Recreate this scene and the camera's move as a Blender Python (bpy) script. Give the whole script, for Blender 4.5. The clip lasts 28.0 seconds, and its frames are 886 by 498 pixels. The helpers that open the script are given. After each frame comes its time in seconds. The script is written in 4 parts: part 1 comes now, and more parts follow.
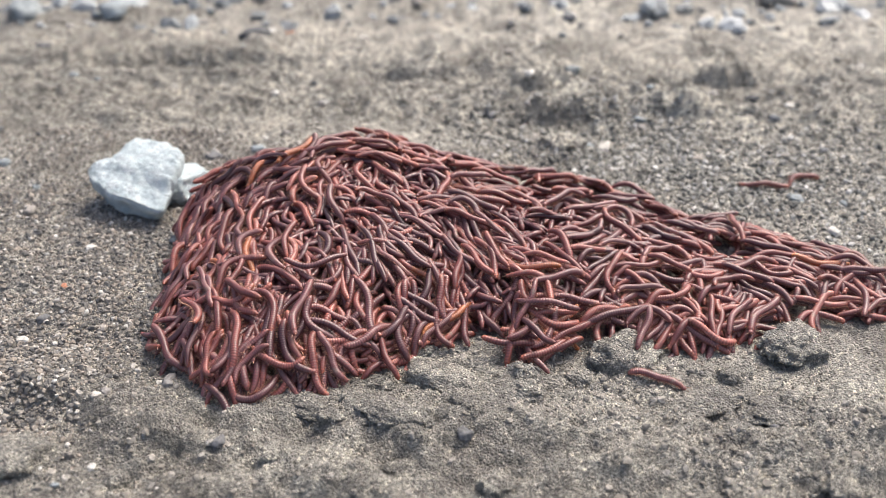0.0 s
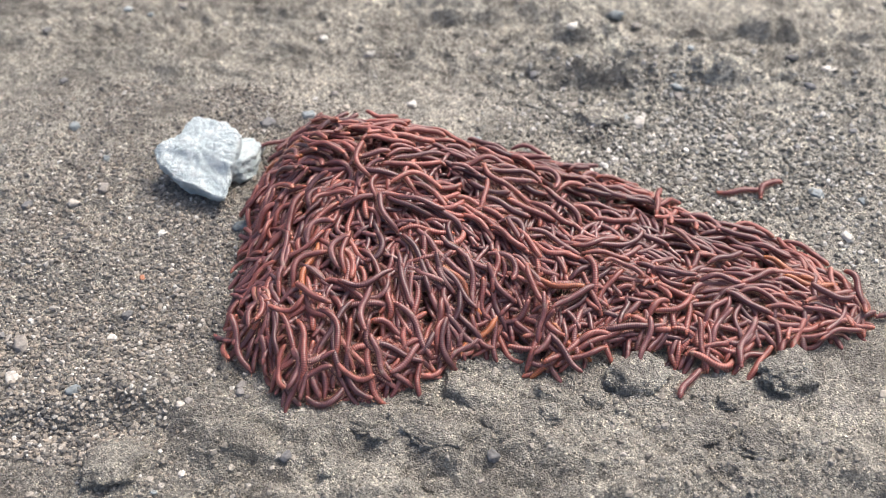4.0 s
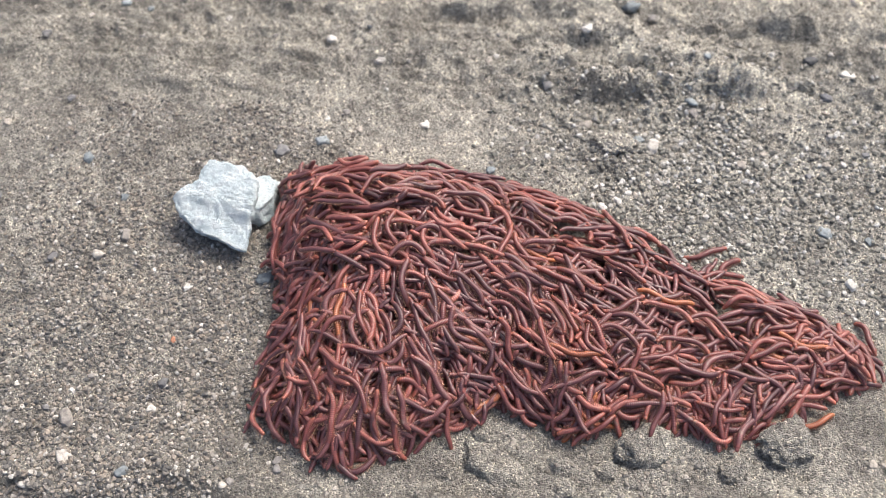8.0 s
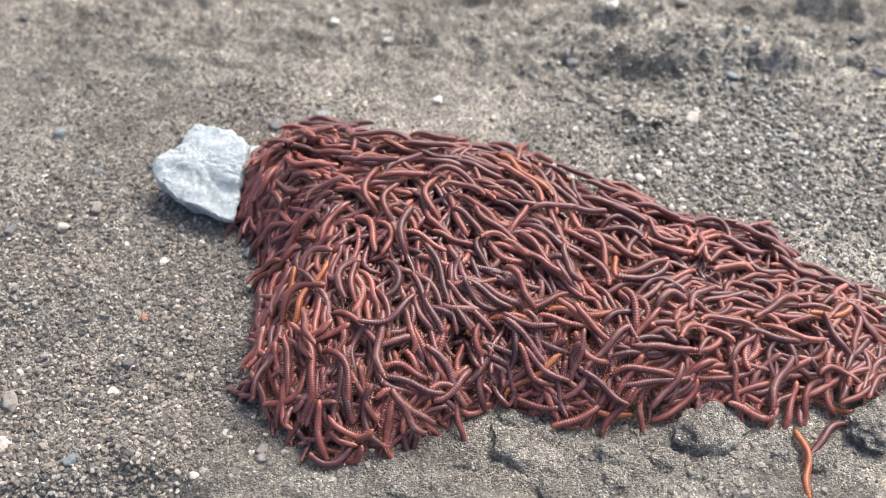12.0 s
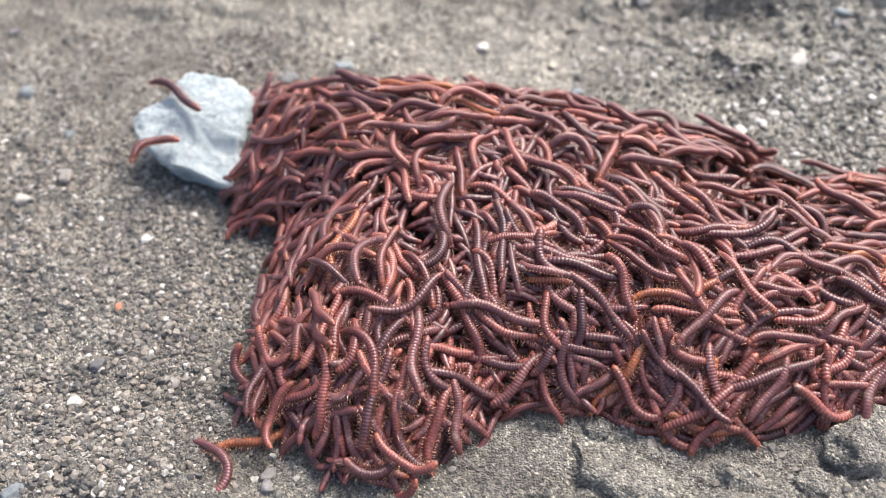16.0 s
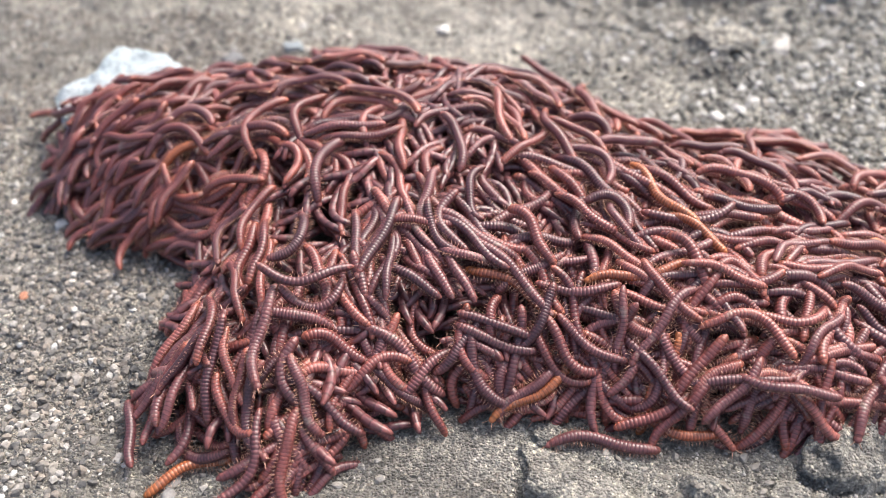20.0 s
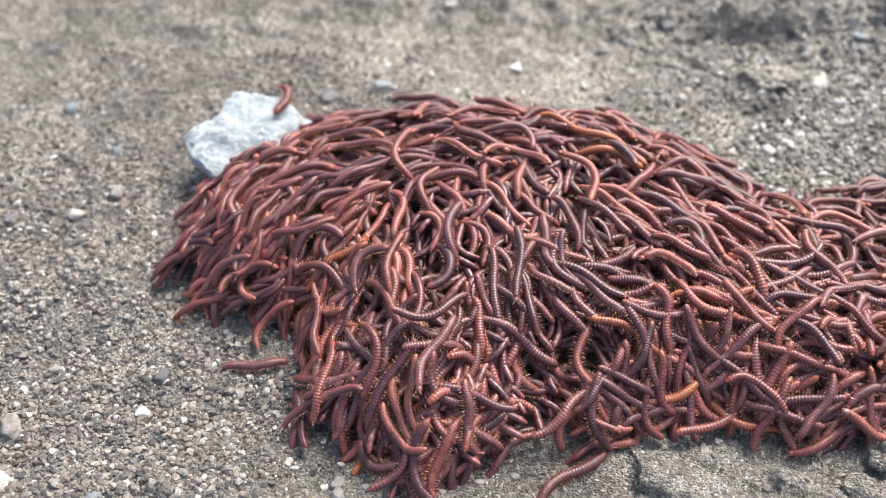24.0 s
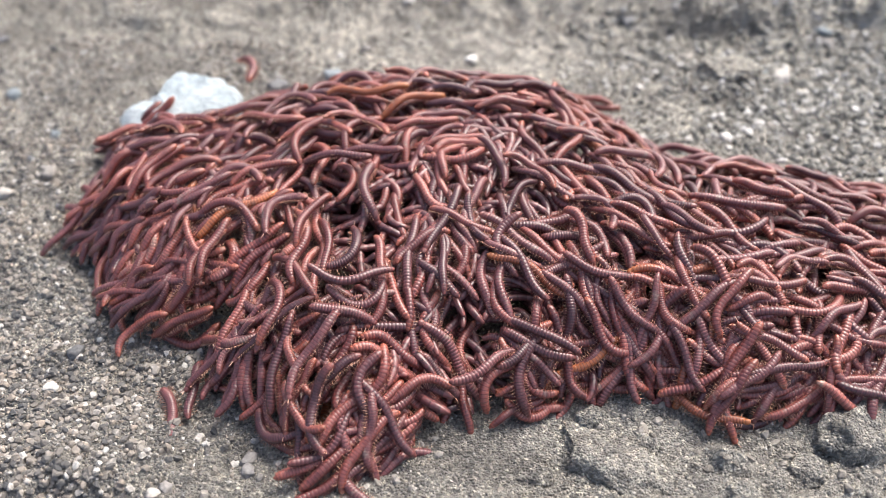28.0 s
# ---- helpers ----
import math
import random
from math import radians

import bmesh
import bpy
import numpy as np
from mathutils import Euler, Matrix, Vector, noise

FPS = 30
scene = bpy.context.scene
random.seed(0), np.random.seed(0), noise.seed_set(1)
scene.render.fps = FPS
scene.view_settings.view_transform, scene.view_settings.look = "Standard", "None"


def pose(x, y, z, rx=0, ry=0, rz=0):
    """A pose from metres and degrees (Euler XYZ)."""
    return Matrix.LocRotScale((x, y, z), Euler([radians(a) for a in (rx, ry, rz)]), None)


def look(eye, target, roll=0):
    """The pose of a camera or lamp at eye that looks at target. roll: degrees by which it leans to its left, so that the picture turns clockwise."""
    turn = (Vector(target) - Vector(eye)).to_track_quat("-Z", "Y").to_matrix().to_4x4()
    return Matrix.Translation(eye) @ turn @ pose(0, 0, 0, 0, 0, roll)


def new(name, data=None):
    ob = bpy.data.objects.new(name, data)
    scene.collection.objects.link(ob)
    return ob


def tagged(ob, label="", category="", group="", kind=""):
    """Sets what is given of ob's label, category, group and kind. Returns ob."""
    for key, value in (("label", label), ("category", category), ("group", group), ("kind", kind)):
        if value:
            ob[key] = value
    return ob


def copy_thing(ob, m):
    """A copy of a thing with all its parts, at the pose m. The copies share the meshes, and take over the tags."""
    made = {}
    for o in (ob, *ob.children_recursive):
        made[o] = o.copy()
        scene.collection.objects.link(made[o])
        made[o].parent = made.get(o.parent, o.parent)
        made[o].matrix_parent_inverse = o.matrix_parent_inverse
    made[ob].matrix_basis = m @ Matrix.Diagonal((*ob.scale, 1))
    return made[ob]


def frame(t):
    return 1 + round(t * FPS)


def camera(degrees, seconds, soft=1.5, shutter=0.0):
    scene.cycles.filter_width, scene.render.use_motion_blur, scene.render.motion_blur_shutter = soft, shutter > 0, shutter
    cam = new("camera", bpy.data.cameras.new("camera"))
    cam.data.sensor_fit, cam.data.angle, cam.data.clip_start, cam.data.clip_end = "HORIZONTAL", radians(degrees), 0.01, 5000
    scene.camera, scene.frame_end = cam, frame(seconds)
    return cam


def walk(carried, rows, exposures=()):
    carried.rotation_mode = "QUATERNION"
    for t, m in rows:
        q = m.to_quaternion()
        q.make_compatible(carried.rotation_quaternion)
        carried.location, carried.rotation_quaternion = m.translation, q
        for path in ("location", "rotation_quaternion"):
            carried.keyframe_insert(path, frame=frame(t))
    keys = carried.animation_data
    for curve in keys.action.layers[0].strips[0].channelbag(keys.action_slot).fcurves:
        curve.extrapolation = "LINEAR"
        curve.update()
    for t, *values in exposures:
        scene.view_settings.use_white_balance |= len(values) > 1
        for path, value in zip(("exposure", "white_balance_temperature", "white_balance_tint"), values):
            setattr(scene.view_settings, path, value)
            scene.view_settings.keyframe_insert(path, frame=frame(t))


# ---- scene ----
cam = camera(51.6, 28.0, soft=0.7)
PATH = [
    (0, (0.094, 0.011, 0.358), (-0.008, 1.697, -0.713), -0.1),
    (0.5, (0.09, 0.011, 0.36), (-0.019, 1.688, -0.724), -0.3),
    (1, (0.077, 0.025, 0.375), (-0.043, 1.677, -0.746), -0.7),
    (1.5, (0.087, 0.033, 0.413), (-0.05, 1.641, -0.768), -0.9),
    (2, (0.09, 0.029, 0.44), (-0.057, 1.59, -0.802), -0.9),
    (2.5, (0.086, 0.03, 0.45), (-0.066, 1.544, -0.847), -0.7),
    (3, (0.088, 0.045, 0.477), (-0.068, 1.51, -0.876), -0.5),
    (3.5, (0.088, 0.053, 0.496), (-0.069, 1.48, -0.897), -0.4),
    (5.5, (0.084, 0.11, 0.587), (-0.065, 1.385, -0.947), 0.1),
    (6, (0.076, 0.134, 0.591), (-0.063, 1.357, -0.985), 0.3),
    (6.5, (0.07, 0.156, 0.626), (-0.059, 1.322, -0.994), 0.2),
    (7, (0.05, 0.159, 0.641), (-0.064, 1.286, -1.007), 0.4),
    (7.5, (0.06, 0.177, 0.655), (-0.055, 1.267, -1.018), -0.2),
    (8, (0.056, 0.201, 0.661), (-0.06, 1.271, -1.026), -0.7),
    (8.5, (0.04, 0.22, 0.658), (-0.066, 1.281, -1.034), -0.6),
    (9, (0.047, 0.221, 0.651), (-0.056, 1.291, -1.036), -0.6),
    (9.5, (0.033, 0.21, 0.644), (-0.058, 1.309, -1.024), 0.2),
    (10, (0.049, 0.184, 0.61), (-0.049, 1.332, -1.025), 0.2),
    (10.5, (0.047, 0.173, 0.571), (-0.057, 1.372, -1.026), 0.3),
    (11, (0.049, 0.173, 0.529), (-0.07, 1.416, -1.033), -0.1),
    (11.5, (0.054, 0.169, 0.515), (-0.073, 1.439, -1.025), -0.3),
    (12, (0.046, 0.163, 0.506), (-0.09, 1.453, -1.016), -0.8),
    (12.5, (0.019, 0.173, 0.483), (-0.114, 1.472, -1.032), -0.9),
    (13, (0.019, 0.193, 0.456), (-0.114, 1.486, -1.064), -1.3),
    (13.5, (0.024, 0.211, 0.408), (-0.117, 1.512, -1.105), -1.8),
    (15.5, (0.022, 0.231, 0.381), (-0.154, 1.549, -1.113), -3.0),
    (16, (0.019, 0.227, 0.377), (-0.167, 1.559, -1.104), -3.1),
    (16.5, (0.035, 0.231, 0.369), (-0.159, 1.569, -1.105), -3.4),
    (17, (0.067, 0.241, 0.356), (-0.13, 1.579, -1.117), -3.4),
    (17.5, (0.068, 0.241, 0.346), (-0.119, 1.582, -1.126), -3.2),
    (18, (0.082, 0.252, 0.344), (-0.116, 1.58, -1.139), -3.7),
    (18.5, (0.074, 0.251, 0.329), (-0.097, 1.597, -1.14), -2.2),
    (19, (0.064, 0.252, 0.327), (-0.103, 1.606, -1.135), -1.9),
    (19.5, (0.053, 0.253, 0.327), (-0.119, 1.618, -1.125), -1.9),
    (20, (0.042, 0.248, 0.329), (-0.139, 1.62, -1.115), -2.1),
    (20.5, (0.026, 0.248, 0.332), (-0.17, 1.624, -1.107), -2.4),
    (21, (0.007, 0.243, 0.34), (-0.192, 1.619, -1.098), -2.2),
    (21.5, (-0.014, 0.226, 0.361), (-0.206, 1.597, -1.082), -1.7),
    (23.5, (-0.038, 0.221, 0.384), (-0.173, 1.579, -1.077), -0.9),
    (24, (-0.022, 0.213, 0.393), (-0.153, 1.567, -1.073), -1.2),
    (24.5, (-0.011, 0.201, 0.402), (-0.136, 1.557, -1.063), -1.3),
    (25, (0.004, 0.195, 0.4), (-0.127, 1.549, -1.067), -1.3),
    (25.5, (0.013, 0.191, 0.39), (-0.115, 1.56, -1.062), -1.0),
    (26, (0.019, 0.19, 0.376), (-0.116, 1.573, -1.063), -0.8),
    (26.5, (0.028, 0.187, 0.361), (-0.118, 1.589, -1.058), -0.7),
    (27, (0.03, 0.19, 0.355), (-0.122, 1.608, -1.048), -0.8),
    (27.5, (0.01, 0.196, 0.344), (-0.133, 1.634, -1.039), -0.6),
    (28, (0.017, 0.202, 0.347), (-0.136, 1.639, -1.035), -1.1),
]
walk(cam, [(t, look(eye, target, roll)) for t, eye, target, roll in PATH], [(0.0, 1.28, 6720, 8.5), (9.0, 1.18, 6660, 8.5), (13.0, 1.27, 6580, 8.5), (17.0, 1.44, 6540, 8.5), (21.0, 1.50, 6540, 8.5), (24.0, 1.43, 6520, 8.5), (28.0, 1.45, 6520, 8.5)])

# ---------------------------------------------------------------- world and light
cam.data.dof.use_dof, cam.data.dof.aperture_fstop = True, 5.0  # it focuses on the clod before the heap, see the clods

world = bpy.data.worlds.new("overcast_sky")
scene.world = world
world.use_nodes = True
wn = world.node_tree.nodes
sky = wn.new("ShaderNodeTexSky")
sky.sky_type, sky.sun_disc = "NISHITA", False
sky.sun_elevation, sky.sun_rotation = radians(54), radians(36.5)
sky.dust_density, sky.air_density = 5.0, 0.7
wn["Background"].inputs["Strength"].default_value = 0.125
world.node_tree.links.new(sky.outputs[0], wn["Background"].inputs[0])

sun_data = bpy.data.lights.new("sun", "SUN")
sun_data.energy, sun_data.angle, sun_data.color = 1.5, radians(26), (1.0, 0.965, 0.92)
sun = new("sun", sun_data)
sun.matrix_world = look((0.78, 1.06, 1.81), (0, 0, 0))


# ---------------------------------------------------------------- materials
def material(name, rough=0.8, spec=0.5):
    mat = bpy.data.materials.new(name)
    mat.use_nodes = True
    nt = mat.node_tree
    p = nt.nodes["Principled BSDF"]
    p.inputs["Roughness"].default_value = rough
    p.inputs["Specular IOR Level"].default_value = spec
    return mat, nt, p


def node(nt, kind, **given):
    n = nt.nodes.new(kind)
    for key, value in given.items():
        n.inputs[key.replace("_", " ")].default_value = value
    return n


def ramp(nt, source, stops):
    n = nt.nodes.new("ShaderNodeValToRGB")
    e = n.color_ramp.elements
    while len(e) < len(stops):
        e.new(0.5)
    for el, (at, col) in zip(e, stops):
        el.position, el.color = at, (*col, 1)
    nt.links.new(source, n.inputs[0])
    return n.outputs[0]


def mixed(nt, fac, a, b, how="MIX"):
    n = nt.nodes.new("ShaderNodeMix")
    n.data_type, n.blend_type = "RGBA", how
    for sock, v in ((n.inputs[0], fac), (n.inputs[6], a), (n.inputs[7], b)):
        if isinstance(v, (int, float)):
            sock.default_value = v
        elif isinstance(v, tuple):
            sock.default_value = (*v, 1)
        else:
            nt.links.new(v, sock)
    return n.outputs[2]


def math_node(nt, how, a, b=0.0):
    n = nt.nodes.new("ShaderNodeMath")
    n.operation = how
    for sock, v in zip(n.inputs, (a, b)):
        if isinstance(v, (int, float)):
            sock.default_value = v
        else:
            nt.links.new(v, sock)
    return n.outputs[0]


def bumped(nt, p, height, strength, distance):
    b = node(nt, "ShaderNodeBump", Strength=strength, Distance=distance)
    nt.links.new(height, b.inputs["Height"])
    nt.links.new(b.outputs[0], p.inputs["Normal"])


def place_of(nt, local=False):
    if local:
        return nt.nodes.new("ShaderNodeTexCoord").outputs["Object"]
    return nt.nodes.new("ShaderNodeNewGeometry").outputs["Position"]


def noise_tex(nt, co, scale, detail=5.0, rough=0.6):
    n = node(nt, "ShaderNodeTexNoise", Scale=scale, Detail=detail, Roughness=rough)
    nt.links.new(co, n.inputs["Vector"])
    return n.outputs["Fac"]


def soil_material(name, tint=1.0):
    mat, nt, p = material(name, 0.64, 0.5)
    co = place_of(nt)
    wide = noise_tex(nt, co, 5.0, 4)
    mid = noise_tex(nt, co, 38.0, 6, 0.7)
    fine = noise_tex(nt, co, 420.0, 5, 0.75)
    vor = node(nt, "ShaderNodeTexVoronoi", Scale=760.0)
    nt.links.new(co, vor.inputs["Vector"])
    cob = node(nt, "ShaderNodeTexVoronoi", Scale=210.0)
    nt.links.new(co, cob.inputs["Vector"])
    base = ramp(nt, wide, [(0.3, (0.205 * tint, 0.193 * tint, 0.172 * tint)), (0.7, (0.345 * tint, 0.330 * tint, 0.298 * tint))])
    patch = noise_tex(nt, co, 13.0, 3, 0.55)
    base = mixed(nt, 1.0, base, ramp(nt, patch, [(0.36, (0.68, 0.67, 0.66)), (0.5, (1.0, 1.0, 1.0)), (0.64, (1.28, 1.28, 1.27))]), "MULTIPLY")
    # paler soil far behind; the heap's soft shadow painted at its front-left foot
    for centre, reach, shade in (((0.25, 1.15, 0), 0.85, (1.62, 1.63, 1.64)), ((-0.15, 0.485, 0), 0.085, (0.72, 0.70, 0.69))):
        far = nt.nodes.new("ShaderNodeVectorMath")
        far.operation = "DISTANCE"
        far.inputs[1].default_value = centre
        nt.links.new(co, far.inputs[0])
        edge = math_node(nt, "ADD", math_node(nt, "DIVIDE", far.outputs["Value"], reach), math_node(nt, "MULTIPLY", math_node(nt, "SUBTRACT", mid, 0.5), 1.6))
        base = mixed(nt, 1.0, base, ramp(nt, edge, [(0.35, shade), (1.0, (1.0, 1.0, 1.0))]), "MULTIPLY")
    c = mixed(nt, 0.95, base, ramp(nt, mid, [(0.33, (0.45, 0.43, 0.41)), (0.5, (0.98, 0.97, 0.95)), (0.65, (1.5, 1.5, 1.47))]), "MULTIPLY")
    c = mixed(nt, 0.85, c, ramp(nt, fine, [(0.32, (0.24, 0.235, 0.23)), (0.5, (0.95, 0.95, 0.95)), (0.70, (2.0, 1.98, 1.9))]), "MULTIPLY")
    grain = ramp(nt, vor.outputs["Color"], [(0.0, (0.22, 0.215, 0.21)), (0.5, (0.92, 0.9, 0.88)), (0.8, (1.5, 1.48, 1.42)), (0.97, (3.0, 2.95, 2.8))])
    c = mixed(nt, 0.7, c, grain, "MULTIPLY")
    lumps = ramp(nt, cob.outputs["Color"], [(0.0, (0.7, 0.69, 0.67)), (0.5, (1.0, 1.0, 0.98)), (0.85, (1.4, 1.4, 1.37)), (1.0, (1.8, 1.8, 1.75))])
    c = mixed(nt, 0.55, c, lumps, "MULTIPLY")
    nt.links.new(c, p.inputs["Base Color"])
    h = math_node(nt, "ADD", math_node(nt, "MULTIPLY", fine, 1.0), math_node(nt, "MULTIPLY", vor.outputs["Distance"], -0.7))
    h = math_node(nt, "ADD", h, math_node(nt, "MULTIPLY", mid, 2.0))
    crumbs = noise_tex(nt, co, 130.0, 4, 0.65)
    h = math_node(nt, "ADD", h, math_node(nt, "MULTIPLY", crumbs, 1.8))
    h = math_node(nt, "ADD", h, math_node(nt, "MULTIPLY", cob.outputs["Distance"], -0.35))
    p.inputs["Sheen Weight"].default_value, p.inputs["Sheen Roughness"].default_value = 0.12, 0.45
    bumped(nt, p, h, 1.0, 0.0050)
    return mat


def grit_material(name, stops, island, rough=0.8):
    mat, nt, p = material(name, rough, 0.4)
    rnd = nt.nodes.new("ShaderNodeNewGeometry").outputs["Random Per Island"] if island else nt.nodes.new("ShaderNodeObjectInfo").outputs["Random"]
    co = place_of(nt)
    f = noise_tex(nt, co, 300.0, 4, 0.7)
    c = mixed(nt, 0.9, ramp(nt, rnd, stops), ramp(nt, f, [(0.3, (0.5, 0.48, 0.46)), (0.7, (1.35, 1.33, 1.3))]), "MULTIPLY")
    dust = noise_tex(nt, co, 120.0, 4, 0.7)
    c = mixed(nt, ramp(nt, dust, [(0.45, (0, 0, 0)), (0.68, (0.3, 0.3, 0.3))]), c, (0.25, 0.237, 0.213))
    nt.links.new(c, p.inputs["Base Color"])
    bumped(nt, p, f, 0.5, 0.0008)
    return mat


def rock_material():
    mat, nt, p = material("pale_rock", 0.92, 0.2)
    co = place_of(nt)
    a = noise_tex(nt, co, 62.0, 7, 0.7)
    b = noise_tex(nt, co, 380.0, 6, 0.75)
    turn = node(nt, "ShaderNodeMapping", Rotation=(0, 0, 0.25), Scale=(0.55, 1.0, 1.0))
    nt.links.new(co, turn.inputs["Vector"])
    streak = noise_tex(nt, turn.outputs[0], 120.0, 8, 0.78)
    c = ramp(nt, a, [(0.32, (0.52, 0.62, 0.65)), (0.47, (0.66, 0.745, 0.77)), (0.62, (0.77, 0.83, 0.845))])
    c = mixed(nt, 0.5, c, ramp(nt, b, [(0.32, (0.62, 0.65, 0.67)), (0.6, (1.08, 1.08, 1.08))]), "MULTIPLY")
    c = mixed(nt, 0.6, c, ramp(nt, streak, [(0.34, (0.58, 0.63, 0.66)), (0.43, (0.97, 0.98, 0.99)), (0.7, (1.05, 1.05, 1.05))]), "MULTIPLY")
    nt.links.new(c, p.inputs["Base Color"])
    bumped(nt, p, math_node(nt, "ADD", math_node(nt, "ADD", a, b), math_node(nt, "MULTIPLY", streak, 1.6)), 0.9, 0.0045)
    return mat


def skin_material(name, dark, light, tip):
    """Ringed glossy skin: the mesh carries the place on the ring (red) and towards the ends (green)."""
    mat, nt, p = material(name, 0.4, 0.6)
    at = nt.nodes.new("ShaderNodeAttribute")
    at.attribute_name = "ring"
    sep = nt.nodes.new("ShaderNodeSeparateColor")
    nt.links.new(at.outputs["Color"], sep.inputs[0])
    info = nt.nodes.new("ShaderNodeObjectInfo").outputs["Random"]
    isl = nt.nodes.new("ShaderNodeNewGeometry").outputs["Random Per Island"]
    rnd = math_node(nt, "FRACT", math_node(nt, "ADD", info, math_node(nt, "MULTIPLY", isl, 3.7)))
    co = place_of(nt, True)
    n = noise_tex(nt, co, 260.0, 4, 0.65)
    big = noise_tex(nt, co, 60.0, 2, 0.5)
    body = mixed(nt, rnd, dark, light)
    body = mixed(nt, math_node(nt, "MULTIPLY", sep.outputs[1], 0.75), body, tip)
    body = mixed(nt, 0.6, body, ramp(nt, n, [(0.3, (0.6, 0.58, 0.6)), (0.65, (1.25, 1.2, 1.15))]), "MULTIPLY")
    body = mixed(nt, 0.5, body, ramp(nt, big, [(0.35, (0.7, 0.66, 0.66)), (0.62, (1.2, 1.15, 1.1))]), "MULTIPLY")
    body = mixed(nt, 1.0, body, ramp(nt, sep.outputs[0], [(0.0, (0.44, 0.38, 0.40)), (0.4, (0.86, 0.84, 0.84)), (0.7, (1.0, 1.0, 1.0)), (1.0, (1.5, 1.58, 1.6))]), "MULTIPLY")
    dust = math_node(nt, "ADD", noise_tex(nt, co, 150.0, 4, 0.7), math_node(nt, "MULTIPLY", rnd, 0.22))
    body = mixed(nt, ramp(nt, dust, [(0.76, (0, 0, 0)), (0.88, (0.5, 0.5, 0.5))]), body, (0.26, 0.215, 0.17))
    nt.links.new(body, p.inputs["Base Color"])
    nt.links.new(ramp(nt, n, [(0.3, (0.32, 0.32, 0.32)), (0.75, (0.52, 0.52, 0.52))]), p.inputs["Roughness"])
    p.inputs["Coat Weight"].default_value, p.inputs["Coat Roughness"].default_value = 0.08, 0.3
    bumped(nt, p, n, 0.25, 0.0004)
    return mat


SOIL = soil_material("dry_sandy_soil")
CLOD = soil_material("dried_mud", 0.97)
CRUST = soil_material("pale_dried_mud", 1.7)
GREYS = [(0.0, (0.05, 0.052, 0.056)), (0.25, (0.11, 0.105, 0.10)), (0.5, (0.19, 0.172, 0.153)), (0.7, (0.25, 0.215, 0.18)), (0.86, (0.30, 0.28, 0.255)), (0.95, (0.40, 0.385, 0.36)), (1.0, (0.56, 0.55, 0.52))]
GRIT = grit_material("mixed_grit", GREYS, True)
STONE = grit_material("grey_brown_stone", [(0.0, (0.12, 0.13, 0.15)), (0.4, (0.26, 0.24, 0.22)), (0.75, (0.36, 0.33, 0.29)), (1.0, (0.45, 0.44, 0.42))], False)
WHITE = grit_material("white_quartz", [(0.0, (0.46, 0.45, 0.42)), (1.0, (0.68, 0.67, 0.64))], False, 0.65)
BLUE = grit_material("blue_grey_slate", [(0.0, (0.14, 0.165, 0.18)), (1.0, (0.30, 0.34, 0.36))], False, 0.7)
RUST = grit_material("reddish_stone", [(0.0, (0.36, 0.16, 0.10)), (1.0, (0.45, 0.24, 0.15))], False)
DARK = grit_material("dark_basalt", [(0.0, (0.075, 0.078, 0.085)), (1.0, (0.14, 0.14, 0.145))], False)
ROCK = rock_material()
DUSKY = skin_material("dusky_skin", (0.060, 0.0195, 0.0235), (0.156, 0.0545, 0.0550), (0.20, 0.060, 0.047))
RED = skin_material("brick_red_skin", (0.106, 0.028, 0.028), (0.255, 0.077, 0.062), (0.30, 0.088, 0.050))
AMBER = skin_material("amber_skin", (0.22, 0.060, 0.030), (0.31, 0.095, 0.036), (0.42, 0.15, 0.045))
LEG, leg_nt, leg_p = material("pale_leg", 0.5, 0.4)
leg_p.inputs["Base Color"].default_value = (0.52, 0.29, 0.20, 1)


# ---------------------------------------------------------------- mesh helpers
def mesh_from(name, verts, faces, mat, smooth=True):
    me = bpy.data.meshes.new(name)
    me.from_pydata(verts, [], faces)
    me.materials.append(mat)
    if smooth:
        me.polygons.foreach_set("use_smooth", [True] * len(me.polygons))
    me.update()
    return me


def part(name, me, parent, label=""):
    ob = new(name, me)
    ob.parent = parent
    if label:
        tagged(ob, label)
    return ob


def chipped(name, mat, size, cuts, seed, levels=3, rough=0.05, flat=True, scale=2.2):
    """A stone: a ball cut by planes and roughened, size along x, y, z; its foot lies a little below z = 0."""
    r = random.Random(seed)
    bm = bmesh.new()
    bmesh.ops.create_icosphere(bm, subdivisions=levels, radius=1.0)
    planes = []
    for _ in range(cuts):
        n = Vector((r.gauss(0, 1), r.gauss(0, 1), r.gauss(0, 0.8))).normalized()
        planes.append((n, r.uniform(0.62, 0.88)))
    if flat:
        planes.append((Vector((0.05, -0.12, 1)).normalized(), 0.62))
    off = Vector((r.uniform(0, 50), r.uniform(0, 50), r.uniform(0, 50)))
    for v in bm.verts:
        for n, d in planes:
            over = v.co.dot(n) - d
            if over > 0:
                v.co -= n * over * 0.94
        v.co *= 1 + rough * noise.fractal(v.co * scale + off, 0.9, 2.1, 5)
        v.co = Vector((v.co.x * size[0], v.co.y * size[1], v.co.z * size[2]))
    low = min(v.co.z for v in bm.verts)
    for v in bm.verts:
        v.co.z -= low * 0.72
    me = bpy.data.meshes.new(name)
    bm.to_mesh(me)
    bm.free()
    me.materials.append(mat)
    me.polygons.foreach_set("use_smooth", [levels > 1] * len(me.polygons))
    return me


# ---------------------------------------------------------------- outline of the heap and how it changes
edge_times, edge_points = [], []


def edge_at(t, points):
    """The foot of the heap at a time: from the rock down the left side, along the front to the tail, and back behind."""
    edge_times.append(t)
    edge_points.append(points)


